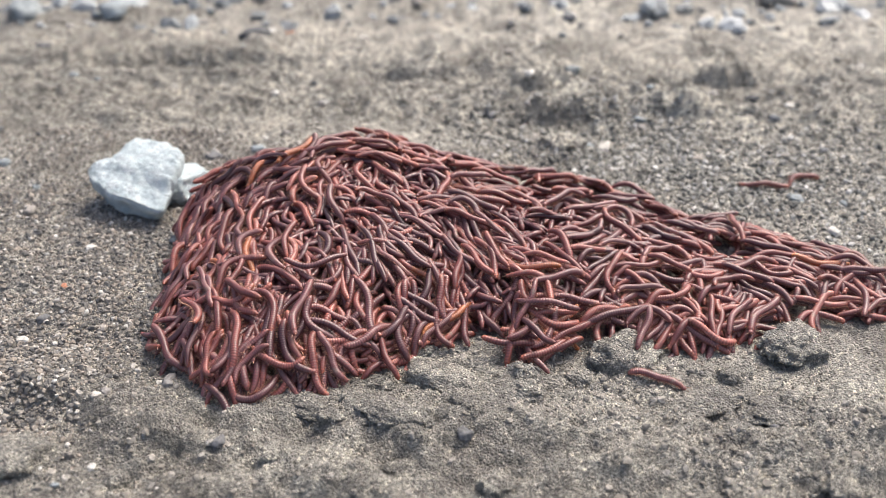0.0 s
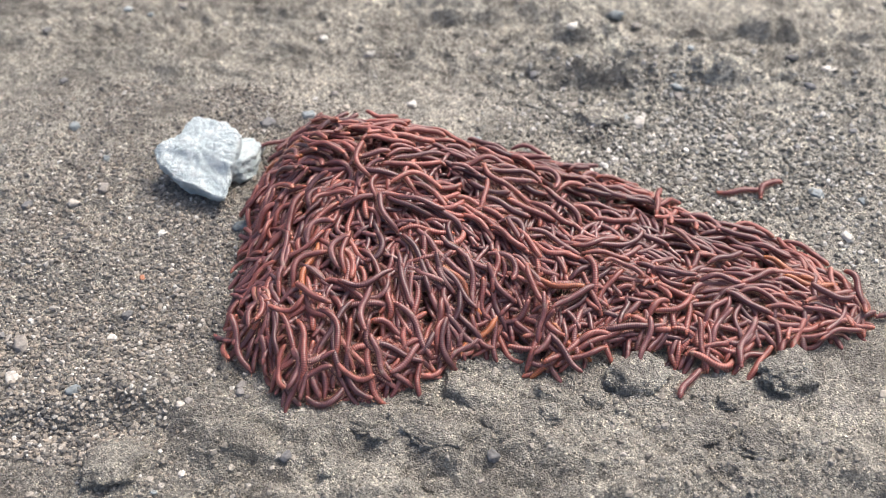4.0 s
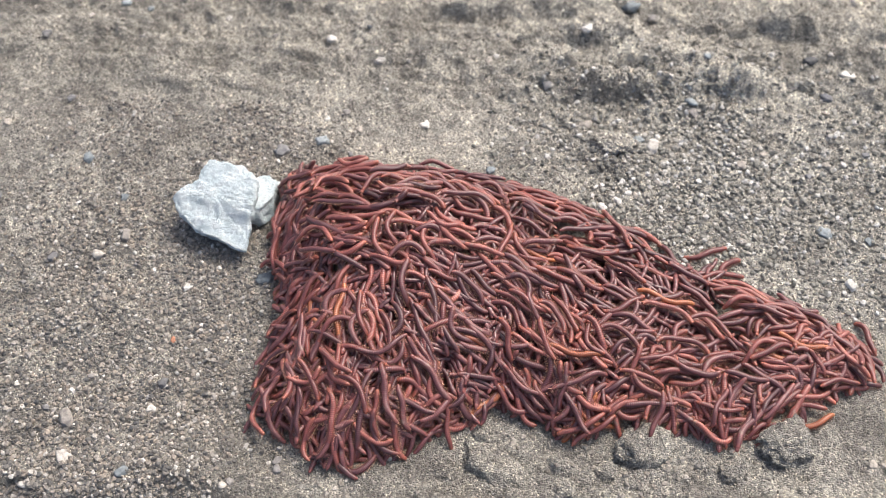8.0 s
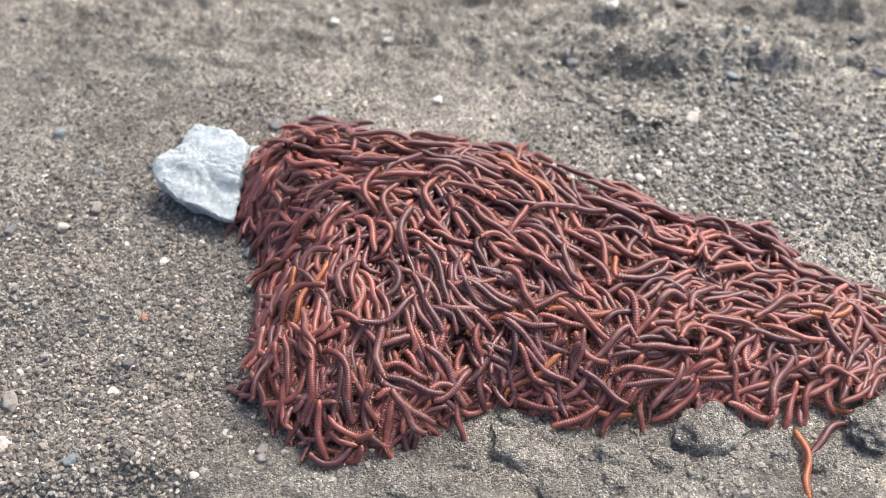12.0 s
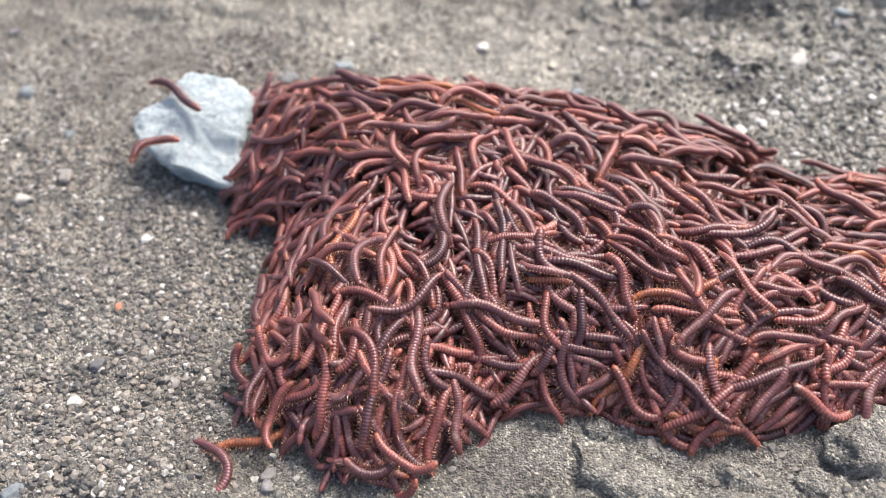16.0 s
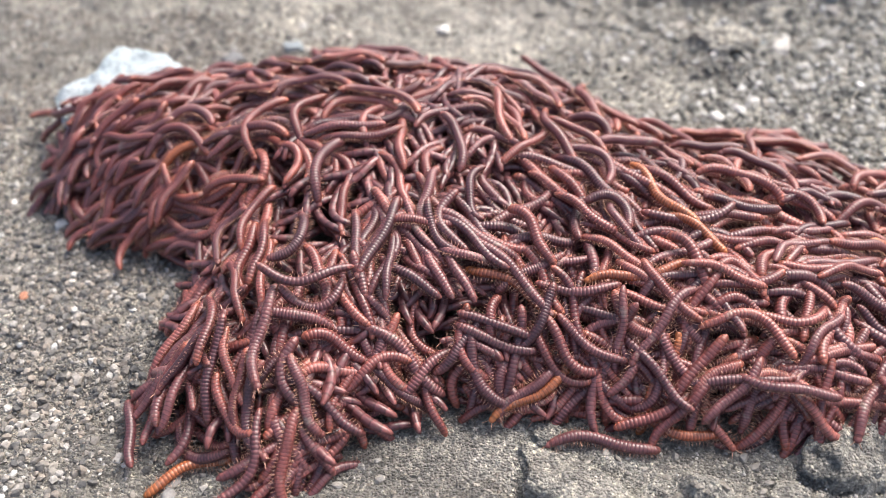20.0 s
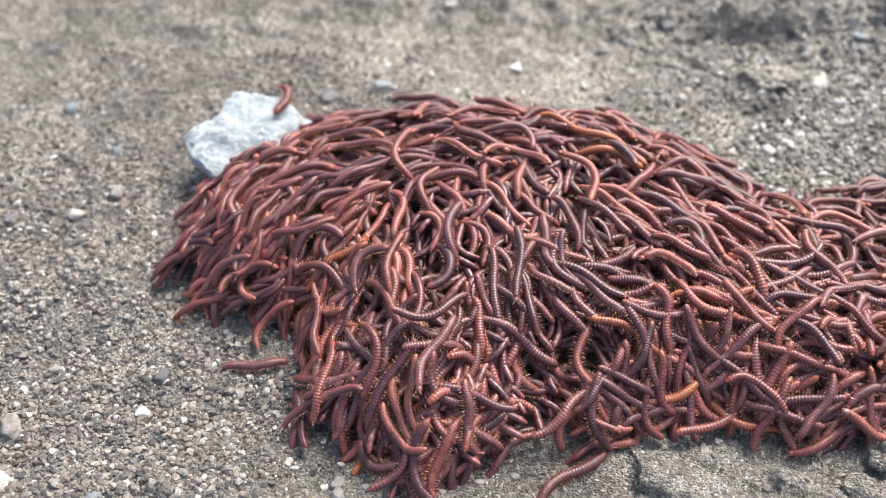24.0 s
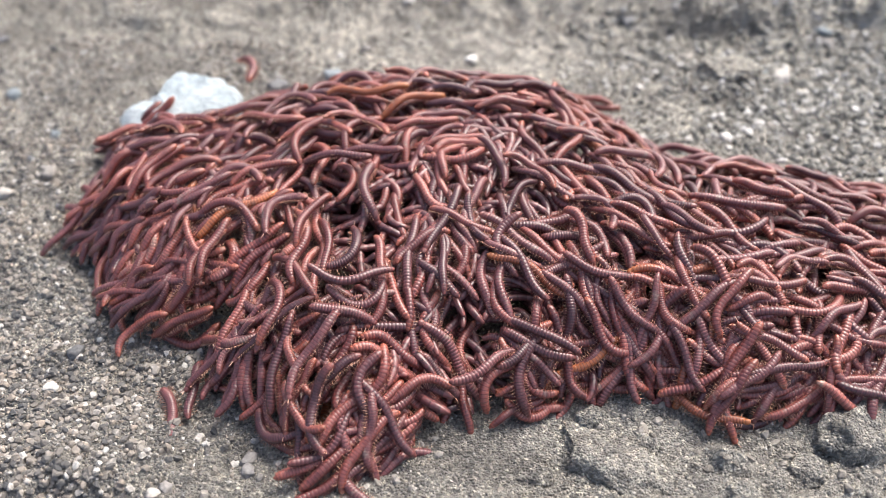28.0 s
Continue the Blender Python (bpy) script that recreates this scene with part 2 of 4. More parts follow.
edge_at(0.0, [(-0.141, 0.635), (-0.139, 0.581), (-0.127, 0.522), (-0.121, 0.470), (-0.115, 0.442), (-0.054, 0.398), (0.005, 0.415), (0.089, 0.480), (0.116, 0.447), 
    (0.160, 0.466), (0.222, 0.461), (0.276, 0.487), (0.359, 0.517), (0.376, 0.548), (0.309, 0.609), (0.238, 0.634), (0.168, 0.688), (0.075, 0.690), (-0.024, 0.696), (-0.076, 0.654)])
edge_at(3.0, [(-0.123, 0.635), (-0.140, 0.603), (-0.126, 0.530), (-0.121, 0.480), (-0.117, 0.448), (-0.050, 0.403), (0.009, 0.418), (0.087, 0.476), (0.113, 0.452), 
    (0.157, 0.474), (0.206, 0.469), (0.248, 0.473), (0.335, 0.507), (0.356, 0.540), (0.312, 0.596), (0.243, 0.631), (0.173, 0.671), (0.092, 0.685), (-0.062, 0.703), (-0.117, 0.690)])
edge_at(6.0, [(-0.140, 0.659), (-0.130, 0.602), (-0.120, 0.550), (-0.121, 0.491), (-0.117, 0.447), (-0.055, 0.409), (0.006, 0.423), (0.085, 0.483), (0.116, 0.461), 
    (0.168, 0.472), (0.253, 0.475), (0.291, 0.493), (0.341, 0.531), (0.361, 0.556), (0.308, 0.597), (0.243, 0.627), (0.173, 0.653), (0.085, 0.691), (-0.072, 0.703), (-0.127, 0.693)])
edge_at(8.0, [(-0.142, 0.664), (-0.135, 0.593), (-0.117, 0.551), (-0.123, 0.490), (-0.126, 0.449), (-0.047, 0.417), (0.006, 0.437), (0.070, 0.480), (0.123, 0.459), 
    (0.161, 0.470), (0.257, 0.470), (0.307, 0.502), (0.344, 0.529), (0.365, 0.555), (0.300, 0.594), (0.219, 0.630), (0.157, 0.666), (0.092, 0.688), (-0.071, 0.702), (-0.126, 0.689)])
edge_at(11.0, [(-0.159, 0.650), (-0.155, 0.609), (-0.128, 0.563), (-0.122, 0.505), (-0.119, 0.450), (-0.049, 0.415), (0.002, 0.428), (0.063, 0.473), (0.100, 0.450), 
    (0.139, 0.466), (0.204, 0.470), (0.248, 0.478), (0.316, 0.501), (0.330, 0.562), (0.260, 0.594), (0.248, 0.622), (0.178, 0.636), (0.106, 0.673), (-0.021, 0.698), (-0.119, 0.703)])
edge_at(13.0, [(-0.162, 0.682), (-0.158, 0.601), (-0.127, 0.561), (-0.123, 0.503), (-0.121, 0.452), (-0.051, 0.416), (0.006, 0.433), (0.033, 0.464), (0.077, 0.465), 
    (0.114, 0.452), (0.162, 0.467), (0.208, 0.470), (0.262, 0.489), (0.288, 0.590), (0.251, 0.606), (0.226, 0.643), (0.155, 0.650), (0.090, 0.690), (-0.044, 0.696), (-0.121, 0.705)])
edge_at(16.0, [(-0.165, 0.683), (-0.156, 0.579), (-0.120, 0.565), (-0.124, 0.509), (-0.119, 0.449), (-0.042, 0.414), (-0.001, 0.442), (0.008, 0.459), (0.058, 0.466), 
    (0.096, 0.452), (0.137, 0.458), (0.169, 0.468), (0.222, 0.480), (0.260, 0.618), (0.210, 0.639), (0.168, 0.636), (0.148, 0.657), (0.089, 0.674), (-0.013, 0.688), (-0.108, 0.693)])
edge_at(18.0, [(-0.199, 0.655), (-0.220, 0.635), (-0.166, 0.563), (-0.131, 0.543), (-0.122, 0.451), (-0.054, 0.413), (0.001, 0.446), (0.009, 0.471), (0.030, 0.464), 
    (0.098, 0.477), (0.119, 0.454), (0.162, 0.462), (0.263, 0.481), (0.295, 0.600), (0.247, 0.611), (0.217, 0.640), (0.151, 0.644), (0.096, 0.663), (-0.036, 0.695), (-0.133, 0.692)])
edge_at(20.0, [(-0.229, 0.652), (-0.213, 0.573), (-0.165, 0.544), (-0.121, 0.532), (-0.119, 0.450), (-0.047, 0.415), (-0.011, 0.444), (0.006, 0.459), (0.034, 0.462), 
    (0.074, 0.465), (0.103, 0.461), (0.157, 0.456), (0.222, 0.473), (0.265, 0.630), (0.209, 0.639), (0.176, 0.654), (0.120, 0.650), (0.052, 0.687), (-0.054, 0.694), (-0.139, 0.680)])
edge_at(24.0, [(-0.201, 0.640), (-0.217, 0.549), (-0.180, 0.514), (-0.131, 0.502), (-0.120, 0.452), (-0.055, 0.414), (-0.014, 0.433), (0.001, 0.462), (0.026, 0.445), 
    (0.053, 0.456), (0.087, 0.465), (0.133, 0.453), (0.204, 0.470), (0.257, 0.649), (0.186, 0.640), (0.142, 0.624), (0.103, 0.662), (0.054, 0.686), (-0.075, 0.689), (-0.144, 0.672)])
edge_at(26.0, [(-0.215, 0.636), (-0.237, 0.573), (-0.181, 0.513), (-0.127, 0.482), (-0.120, 0.451), (-0.058, 0.401), (-0.024, 0.418), (0.019, 0.451), (0.044, 0.454), 
    (0.077, 0.469), (0.127, 0.463), (0.162, 0.462), (0.241, 0.462), (0.288, 0.620), (0.212, 0.637), (0.165, 0.626), (0.105, 0.637), (0.053, 0.696), (-0.022, 0.692), (-0.109, 0.688)])
edge_at(28.0, [(-0.230, 0.643), (-0.234, 0.552), (-0.175, 0.486), (-0.131, 0.478), (-0.130, 0.461), (-0.057, 0.404), (-0.017, 0.429), (0.005, 0.462), (0.027, 0.451), 
    (0.052, 0.466), (0.093, 0.469), (0.117, 0.453), (0.223, 0.474), (0.269, 0.624), (0.214, 0.632), (0.168, 0.645), (0.104, 0.640), (0.056, 0.698), (-0.094, 0.701), (-0.150, 0.669)])
OUT_T, OUT_P = np.array(edge_times), np.array(edge_points)


def outline(t):
    k = int(np.clip(np.searchsorted(OUT_T, t, side="right") - 1, 0, len(OUT_T) - 2))
    f = (t - OUT_T[k]) / (OUT_T[k + 1] - OUT_T[k])
    f = min(1.0, max(0.0, f))
    return OUT_P[k] * (1 - f) + OUT_P[k + 1] * f


def inside_depth(p, poly):
    """How deep each point lies inside the outline (negative outside)."""
    a, b = poly, np.roll(poly, -1, 0)
    d = b - a
    w = p[:, None, :] - a[None]
    k = np.clip((w * d).sum(2) / (d * d).sum(1), 0, 1)
    dist = np.linalg.norm(w - k[..., None] * d, axis=2).min(1)
    cond = (a[None, :, 1] > p[:, 1:2]) != (b[None, :, 1] > p[:, 1:2])
    cross = a[:, 0] + (p[:, 1:2] - a[:, 1]) / np.where(abs(d[:, 1]) < 1e-9, 1e-9, d[:, 1]) * d[:, 0]
    odd = (cond & (p[:, 0:1] < cross)).sum(1) % 2
    return np.where(odd == 1, dist, -dist)


def heap_z(p, t):
    poly = outline(t)
    d = inside_depth(p, poly)
    e = np.clip(d / 0.066, 0, 1)
    x, y = p[:, 0], p[:, 1]
    late = min(1.0, max(0.0, (t - 5.0) / 12.0))
    low = 0.027 + 0.010 * late
    tail = np.clip((0.34 - x) / 0.2, 0.45 + 0.25 * late, 1)
    top = (0.034 - 0.016 * late) * np.exp(-((x + 0.035) / 0.11) ** 2 - ((y - 0.63) / 0.11) ** 2)
    return 0.003 + (low * tail + top) * e * (2 - e)


def column(x, poly):
    """The front and back of the outline at each x."""
    a, b = poly, np.roll(poly, -1, 0)
    d = b - a
    hit = (a[None, :, 0] > x[:, None]) != (b[None, :, 0] > x[:, None])
    y = a[:, 1] + (x[:, None] - a[:, 0]) / np.where(abs(d[:, 0]) < 1e-9, 1e-9, d[:, 0]) * d[:, 1]
    front, back = np.where(hit, y, 9.0).min(1), np.where(hit, y, -9.0).max(1)
    return front, back


# ---------------------------------------------------------------- ground
RIDGES = [  # line of each crest (x, y ...), height, width before and behind it
    ([(-0.27, 0.385), (-0.198, 0.393), (-0.176, 0.407), (-0.146, 0.402), (-0.118, 0.388), (-0.093, 0.368)], 0.010, 0.010, 0.03),
    ([(-0.045, 0.392), (-0.027, 0.404), (-0.012, 0.410), (0.017, 0.394), (0.058, 0.378)], 0.0065, 0.010, 0.028),
    ([(0.081, 0.394), (0.105, 0.397), (0.130, 0.384)], 0.0065, 0.010, 0.025),
    ([(0.13, 0.364), (0.155, 0.367), (0.188, 0.377), (0.254, 0.382), (0.36, 0.386)], 0.0065, 0.011, 0.026),
    ([(0.015, 0.917), (0.050, 0.921), (0.09, 0.926), (0.150, 0.930)], 0.014, 0.008, 0.045),
    ([(0.095, 0.877), (0.15, 0.884)], 0.012, 0.008, 0.03),
    ([(0.105, 0.814), (0.160, 0.822)], 0.012, 0.008, 0.03),
    ([(0.195, 0.820), (0.24, 0.826), (0.30, 0.842)], 0.013, 0.009, 0.035),
    ([(0.300, 0.905), (0.36, 0.912), (0.46, 0.92)], 0.014, 0.009, 0.04),
    ([(-0.33, 0.781), (-0.28, 0.785), (-0.23, 0.787)], 0.007, 0.007, 0.04),
    ([(-0.50, 0.82), (-0.44, 0.825), (-0.38, 0.833)], 0.010, 0.009, 0.04),
    ([(-0.17, 0.866), (-0.13, 0.872), (-0.09, 0.878)], 0.009, 0.008, 0.04),
    ([(-0.03, 0.824), (0.04, 0.830)], 0.008, 0.007, 0.035),
    ([(-0.6, 0.96), (-0.3, 0.94), (-0.05, 0.95)], 0.010, 0.012, 0.06),
    ([(0.02, 1.00), (0.25, 0.985), (0.5, 1.01)], 0.012, 0.012, 0.06),
    ([(-0.45, 0.50), (-0.30, 0.522), (-0.18, 0.512), (-0.12, 0.50)], 0.008, 0.022, 0.20),
]


LUMPS = [  # swells of the soil: x, y, half length, half width, height
    (0.111, 0.935, 0.050, 0.020, 0.016), (0.140, 0.890, 0.045, 0.018, 0.015), (0.136, 0.832, 0.045, 0.018, 0.012), (0.035, 0.930, 0.026, 0.016, 0.012),
    (0.250, 0.850, 0.055, 0.022, 0.020), (0.335, 0.920, 0.026, 0.018, 0.018), (-0.165, 0.975, 0.022, 0.016, 0.016), (-0.273, 0.795, 0.030, 0.014, 0.008),
    (0.117, 0.437, 0.008, 0.007, 0.007),
    (0.310, 0.405, 0.030, 0.018, 0.010), (-0.26, 0.335, 0.03, 0.02, 0.009), (0.150, 0.741, 0.032, 0.018, 0.006), (0.42, 0.46, 0.03, 0.02, 0.012), (0.02, 0.345, 0.03, 0.016, 0.009),
]


def crest(x, y, line, h, before, behind):
    far = 3 * max(before, behind) + 0.02
    if not (line[0][0] - far < x < line[-1][0] + far and abs(y - line[0][1]) < far + 0.06):
        return 0.0
    best, side = 9.0, 1.0
    for (ax, ay), (bx, by) in zip(line, line[1:]):
        dx, dy = bx - ax, by - ay
        k = min(1.0, max(0.0, ((x - ax) * dx + (y - ay) * dy) / (dx * dx + dy * dy)))
        px, py = x - ax - k * dx, y - ay - k * dy
        d = math.hypot(px, py)
        if d < best:
            best, side = d, py
    if side < 0:  # a trough runs along the steep front
        return h * (math.exp(-(best / before) ** 2) - 0.25 * math.exp(-((best - 2.2 * before) / before) ** 2))
    return h * math.exp(-(best / behind) ** 2) if best < 3 * behind else 0.0


# the soil is level wherever the heap lies at any time
FLAT_X, FLAT_Y = np.arange(-0.30, 0.50, 0.004), np.arange(0.37, 0.76, 0.004)
flat_p = np.stack(np.meshgrid(FLAT_X, FLAT_Y), -1).reshape(-1, 2)
FLAT = np.clip((np.max([inside_depth(flat_p, q) for q in OUT_P], 0) + 0.010) / 0.010, 0, 1).reshape(len(FLAT_Y), len(FLAT_X)).tolist()


held = np.min([inside_depth(flat_p, q) for q in OUT_P], 0).reshape(len(FLAT_Y), len(FLAT_X)) > 0.012


def covered(x, y):
    """True where the heap lies all the time."""
    i, j = round((x + 0.30) / 0.004), round((y - 0.37) / 0.004)
    return 0 <= i < len(FLAT_X) and 0 <= j < len(FLAT_Y) and bool(held[j, i])


def level(x, y):
    u, v = (x + 0.30) / 0.004, (y - 0.37) / 0.004
    i, j = int(u), int(v)
    if u < 0 or v < 0 or i >= len(FLAT_X) - 1 or j >= len(FLAT_Y) - 1:
        return 0.0
    u, v = u - i, v - j
    return (FLAT[j][i] * (1 - u) + FLAT[j][i + 1] * u) * (1 - v) + (FLAT[j + 1][i] * (1 - u) + FLAT[j + 1][i + 1] * u) * v


def ground_z(x, y):
    near = 1.0 / (1.0 + max(0.0, math.hypot(x, y - 0.6) - 1.4) * 0.3)
    front = min(1.0, max(0.0, (0.47 - y) / 0.04)) * min(1.0, max(0.0, (x + 0.16) / 0.08))
    back = min(1.0, max(0.0, (y - 0.74) / 0.1))
    rough = 0.25 + 0.35 * front + 0.85 * back
    z = 0.0055 * rough * noise.fractal(Vector((x * 16, y * 20, 0.3)), 0.9, 2.0, 4)
    z += 0.0040 * (0.6 + 0.5 * front + 0.75 * back) * noise.fractal(Vector((x * 75, y * 75, 4.1)), 0.7, 2.1, 5)
    z += 0.0035 * (0.25 + 0.75 * front) * (noise.ridged_multi_fractal(Vector((x * 42, y * 42, 2.6)), 1.0, 2.1, 4, 1.0, 2.0) - 1.1) * front
    z += 0.0065 * back * noise.fractal(Vector((x * 6, y * 36, 6.3)), 0.8, 2.1, 4)
    lump = 0.0
    for cx, cy, rx, ry, h in LUMPS:
        q = ((x - cx) / rx) ** 2 + ((y + 0.3 * (x - cx) - cy) / ry) ** 2
        if q < 5:
            lump += (1.0 if cy < 0.6 else 0.75) * h * math.exp(-q * q * 0.8) * (1 + 0.5 * noise.noise(Vector((x * 60, y * 60, 9.1))))
    bend = 0.012 * noise.noise(Vector((x * 25, y * 25, 7.7)))
    tall = 0.9 + 0.4 * noise.noise(Vector((x * 32, y * 32, 1.7)))
    for line, h, before, behind in RIDGES:
        if line[0][1] < 0.46:
            lump += 1.0 * crest(x, y + 0.6 * bend, line, h, before, behind) * tall
        else:
            z += 0.6 * crest(x, y + bend, line, h, before, behind) * (2 * tall - 0.9)
    flat = level(x, y)
    return z * near * (1 - 0.85 * flat) + lump * (1 - 0.45 * flat) - 0.002


def graded(lo, hi, step, far):
    mid = np.arange(lo, hi + step / 2, step)
    out, s = [], step
    while sum(out) < far:
        s *= 1.13
        out.append(s)
    run = np.cumsum(out)
    return np.concatenate([lo - run[::-1], mid, hi + run])


def build_ground():
    xs, ys = graded(-0.40, 0.46, 0.0020, 300.0), graded(0.30, 0.94, 0.0020, 300.0)
    verts = [(x, y, ground_z(x, y)) for y in ys.tolist() for x in xs.tolist()]
    n, m = len(xs), len(ys)
    i = (np.arange(m - 1)[:, None] * n + np.arange(n - 1)[None, :]).ravel()
    faces = np.stack([i, i + 1, i + n + 1, i + n], 1).tolist()
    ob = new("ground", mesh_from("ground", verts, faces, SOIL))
    tagged(ob, "dry grey-brown sandy soil with ridges and hollows", "ground", kind="structure")


build_ground()


# ---------------------------------------------------------------- millipedes
def worm_line(length, bend, wave, phase, count):
    k = np.arange(count)
    s = (k // 3 + np.choose(k % 3, [0.0, 0.16, 0.86])) / ((count - 1) / 3) - 0.5
    ang = bend * s * 2 + wave * np.sin(s * 2 * math.pi * 1.15 + phase)
    ang -= np.interp(0, s, ang)
    step = np.diff(s, prepend=s[0] - 0.02) * length
    x, y = np.cumsum(np.cos(ang) * step), np.cumsum(np.sin(ang) * step)
    x, y = x - x.mean(), y - y.mean()
    z = -0.0026 * (2 * s) ** 2 + 0.0008 * np.sin(s * 9 + phase)
    return np.stack([x, y, z], 1), ang


def worm_body(length, radius, bend, wave, phase, segments, sides):
    rings = segments * 3
    line, ang = worm_line(length, bend, wave, phase, rings + 1)
    k = np.arange(rings + 1)
    s = (k // 3 + np.choose(k % 3, [0.0, 0.16, 0.86])) / segments
    ends = np.minimum(s, 1 - s) * length / radius
    taper = np.sqrt(np.clip(1 - (1 - np.clip(ends / 1.3, 0, 1)) ** 2, 0.05, 1))
    taper *= 1 - 0.20 * np.clip((0.22 - s) / 0.22, 0, 1) ** 1.5 - 0.28 * np.clip((s - 0.70) / 0.30, 0, 1) ** 1.5
    kind = np.arange(rings + 1) % 3
    r = radius * taper * np.choose(kind, [0.93, 0.99, 1.014])
    shade = np.choose(kind, [0.0, 0.5, 1.0])
    tip = np.clip(1 - np.minimum(s, (1 - s) * 1.3) / 0.16, 0, 1)
    verts, tone = [], []
    for i in range(rings + 1):
        c, sn = math.cos(ang[i]), math.sin(ang[i])
        for k in range(sides):
            q = 2 * math.pi * k / sides
            u, v = math.cos(q) * r[i], math.sin(q) * r[i] * 0.94
            verts.append((line[i, 0] - sn * u, line[i, 1] + c * u, line[i, 2] + v))
            tone.append((shade[i], tip[i], 0.0, 1.0))
    faces = []
    for i in range(rings):
        for k in range(sides):
            a, b = i * sides + k, i * sides + (k + 1) % sides
            faces.append((a, b, b + sides, a + sides))
    faces.append(tuple(range(sides - 1, -1, -1)))
    faces.append(tuple(rings * sides + k for k in range(sides)))
    return verts, faces, tone, line, ang, r


def toned(me, tone):
    at = me.color_attributes.new("ring", "FLOAT_COLOR", "POINT")
    at.data.foreach_set("color", np.array(tone, dtype=np.float32).ravel())
    return me


def leg_row(line, ang, r, side, count, rnd, jointed=True):
    """Thin jointed legs that leave the flank, bow outwards and end in a point."""
    verts, faces = [], []
    n = len(line) - 1
    lift = rnd.uniform(-0.25, 0.25)
    for j in range(count):
        i = int(n * (0.05 + 0.90 * j / (count - 1)))
        c, sn = math.cos(ang[i]), math.sin(ang[i])
        sway = (0.9 * math.sin(j * 0.55 + lift * 9) + rnd.uniform(-0.5, 0.5)) * 0.0009
        reach = rnd.uniform(0.0018, 0.0030)

        def at(fwd, out, up):
            return (line[i, 0] + c * fwd - sn * out * side, line[i, 1] + sn * fwd + c * out * side, line[i, 2] + up)
        o = len(verts)
        rr = r[i]
        rise = lift + rnd.uniform(-0.15, 0.15)
        for fwd, out, up, w in ((0, rr * 0.86, -rr * 0.3, 0.00011), (sway * 0.4, rr + reach * 0.55, (0.15 + rise) * rr, 0.00009)):
            verts += [at(fwd - w, out, up), at(fwd + w, out, up), at(fwd, out, up + w * 1.5)]
        verts.append(at(sway, rr + reach, (rise - rnd.uniform(0.1, 0.5)) * rr))
        for k in range(3):
            a, b = o + k, o + (k + 1) % 3
            faces += [(a, b, b + 3, a + 3), (a + 3, b + 3, o + 6)] if jointed else [(a, b, o + 6)]
    return verts, faces


LABELS = {
    "dusky": "dusky purple-red millipede with glossy ringed body",
    "red": "brick-red millipede with glossy ringed body",
    "amber": "amber-orange millipede with glossy ringed body",
}
TWIST = {"dusky": 0.6, "red": 0.6, "amber": 0.25}  # how much the bodies bend
SKINS = {"dusky": DUSKY, "red": RED, "amber": AMBER}


def millipede(tone, seed):
    """One millipede on an Empty: body, a row of legs on each side, head, two antennae. It faces +x."""
    r = random.Random(seed)
    length, radius = r.uniform(0.032, 0.048), r.uniform(0.0021, 0.0026)
    verts, faces, tones, line, ang, rad = worm_body(length, radius, max(-0.85, min(0.85, r.gauss(0, TWIST[tone]))) if tone == "amber" or r.random() < 0.88 else r.choice((-1, 1)) * r.uniform(0.9, 1.4), r.uniform(0.05, 0.36), r.uniform(0, 6.28), 30, 8)
    root = new("millipede")
    root.empty_display_size = 0.01
    part("body", toned(mesh_from("millipede_body", verts, faces, SKINS[tone]), tones), root)
    for side in (1, -1):
        lv, lf = leg_row(line, ang, rad, side, 40, r)
        part("fringe", mesh_from("millipede_fringe", lv, lf, LEG, False), root, "fringe of thin pale legs")
    c, sn = math.cos(ang[-1]), math.sin(ang[-1])
    tip = line[-1]
    hv, hf, w0 = [], [], rad[-6] * 0.92
    for a, k in ((-0.0012, 1.0), (-0.0002, 0.98), (0.0007, 0.78), (0.0012, 0.4)):
        for q in range(8):
            o, up = math.cos(q * math.pi / 4) * w0 * k, math.sin(q * math.pi / 4) * w0 * k * 0.9
            hv.append((tip[0] + c * a - sn * o, tip[1] + sn * a + c * o, tip[2] + up - 0.0003))
    hf = [(r0 * 8 + q, r0 * 8 + (q + 1) % 8, r0 * 8 + 8 + (q + 1) % 8, r0 * 8 + 8 + q) for r0 in range(3) for q in range(8)] + [tuple(range(24, 32))]
    head = part("head", toned(mesh_from("millipede_head", hv, hf, SKINS[tone]), [(0.7, 0.7, 0, 1)] * len(hv)), root)
    for side in (1, -1):
        av = []
        for f, o, w in ((0.0006, 0.0007, 0.00022), (0.0020, 0.0014, 0.0002), (0.0034, 0.0024, 0.0001)):
            x, y = tip[0] + c * f - sn * o * side, tip[1] + sn * f + c * o * side
            av += [(x - sn * w, y + c * w, tip[2]), (x + sn * w, y - c * w, tip[2]), (x, y, tip[2] + w * 1.6)]
        af = [(a + k, a + (k + 1) % 3, a + 3 + (k + 1) % 3, a + 3 + k) for a in (0, 3) for k in range(3)]
        part("antenna", mesh_from("millipede_antenna", av, af, LEG, False), head)
    tagged(root, LABELS[tone], "millipede", "millipedes of the swarm")
    return root


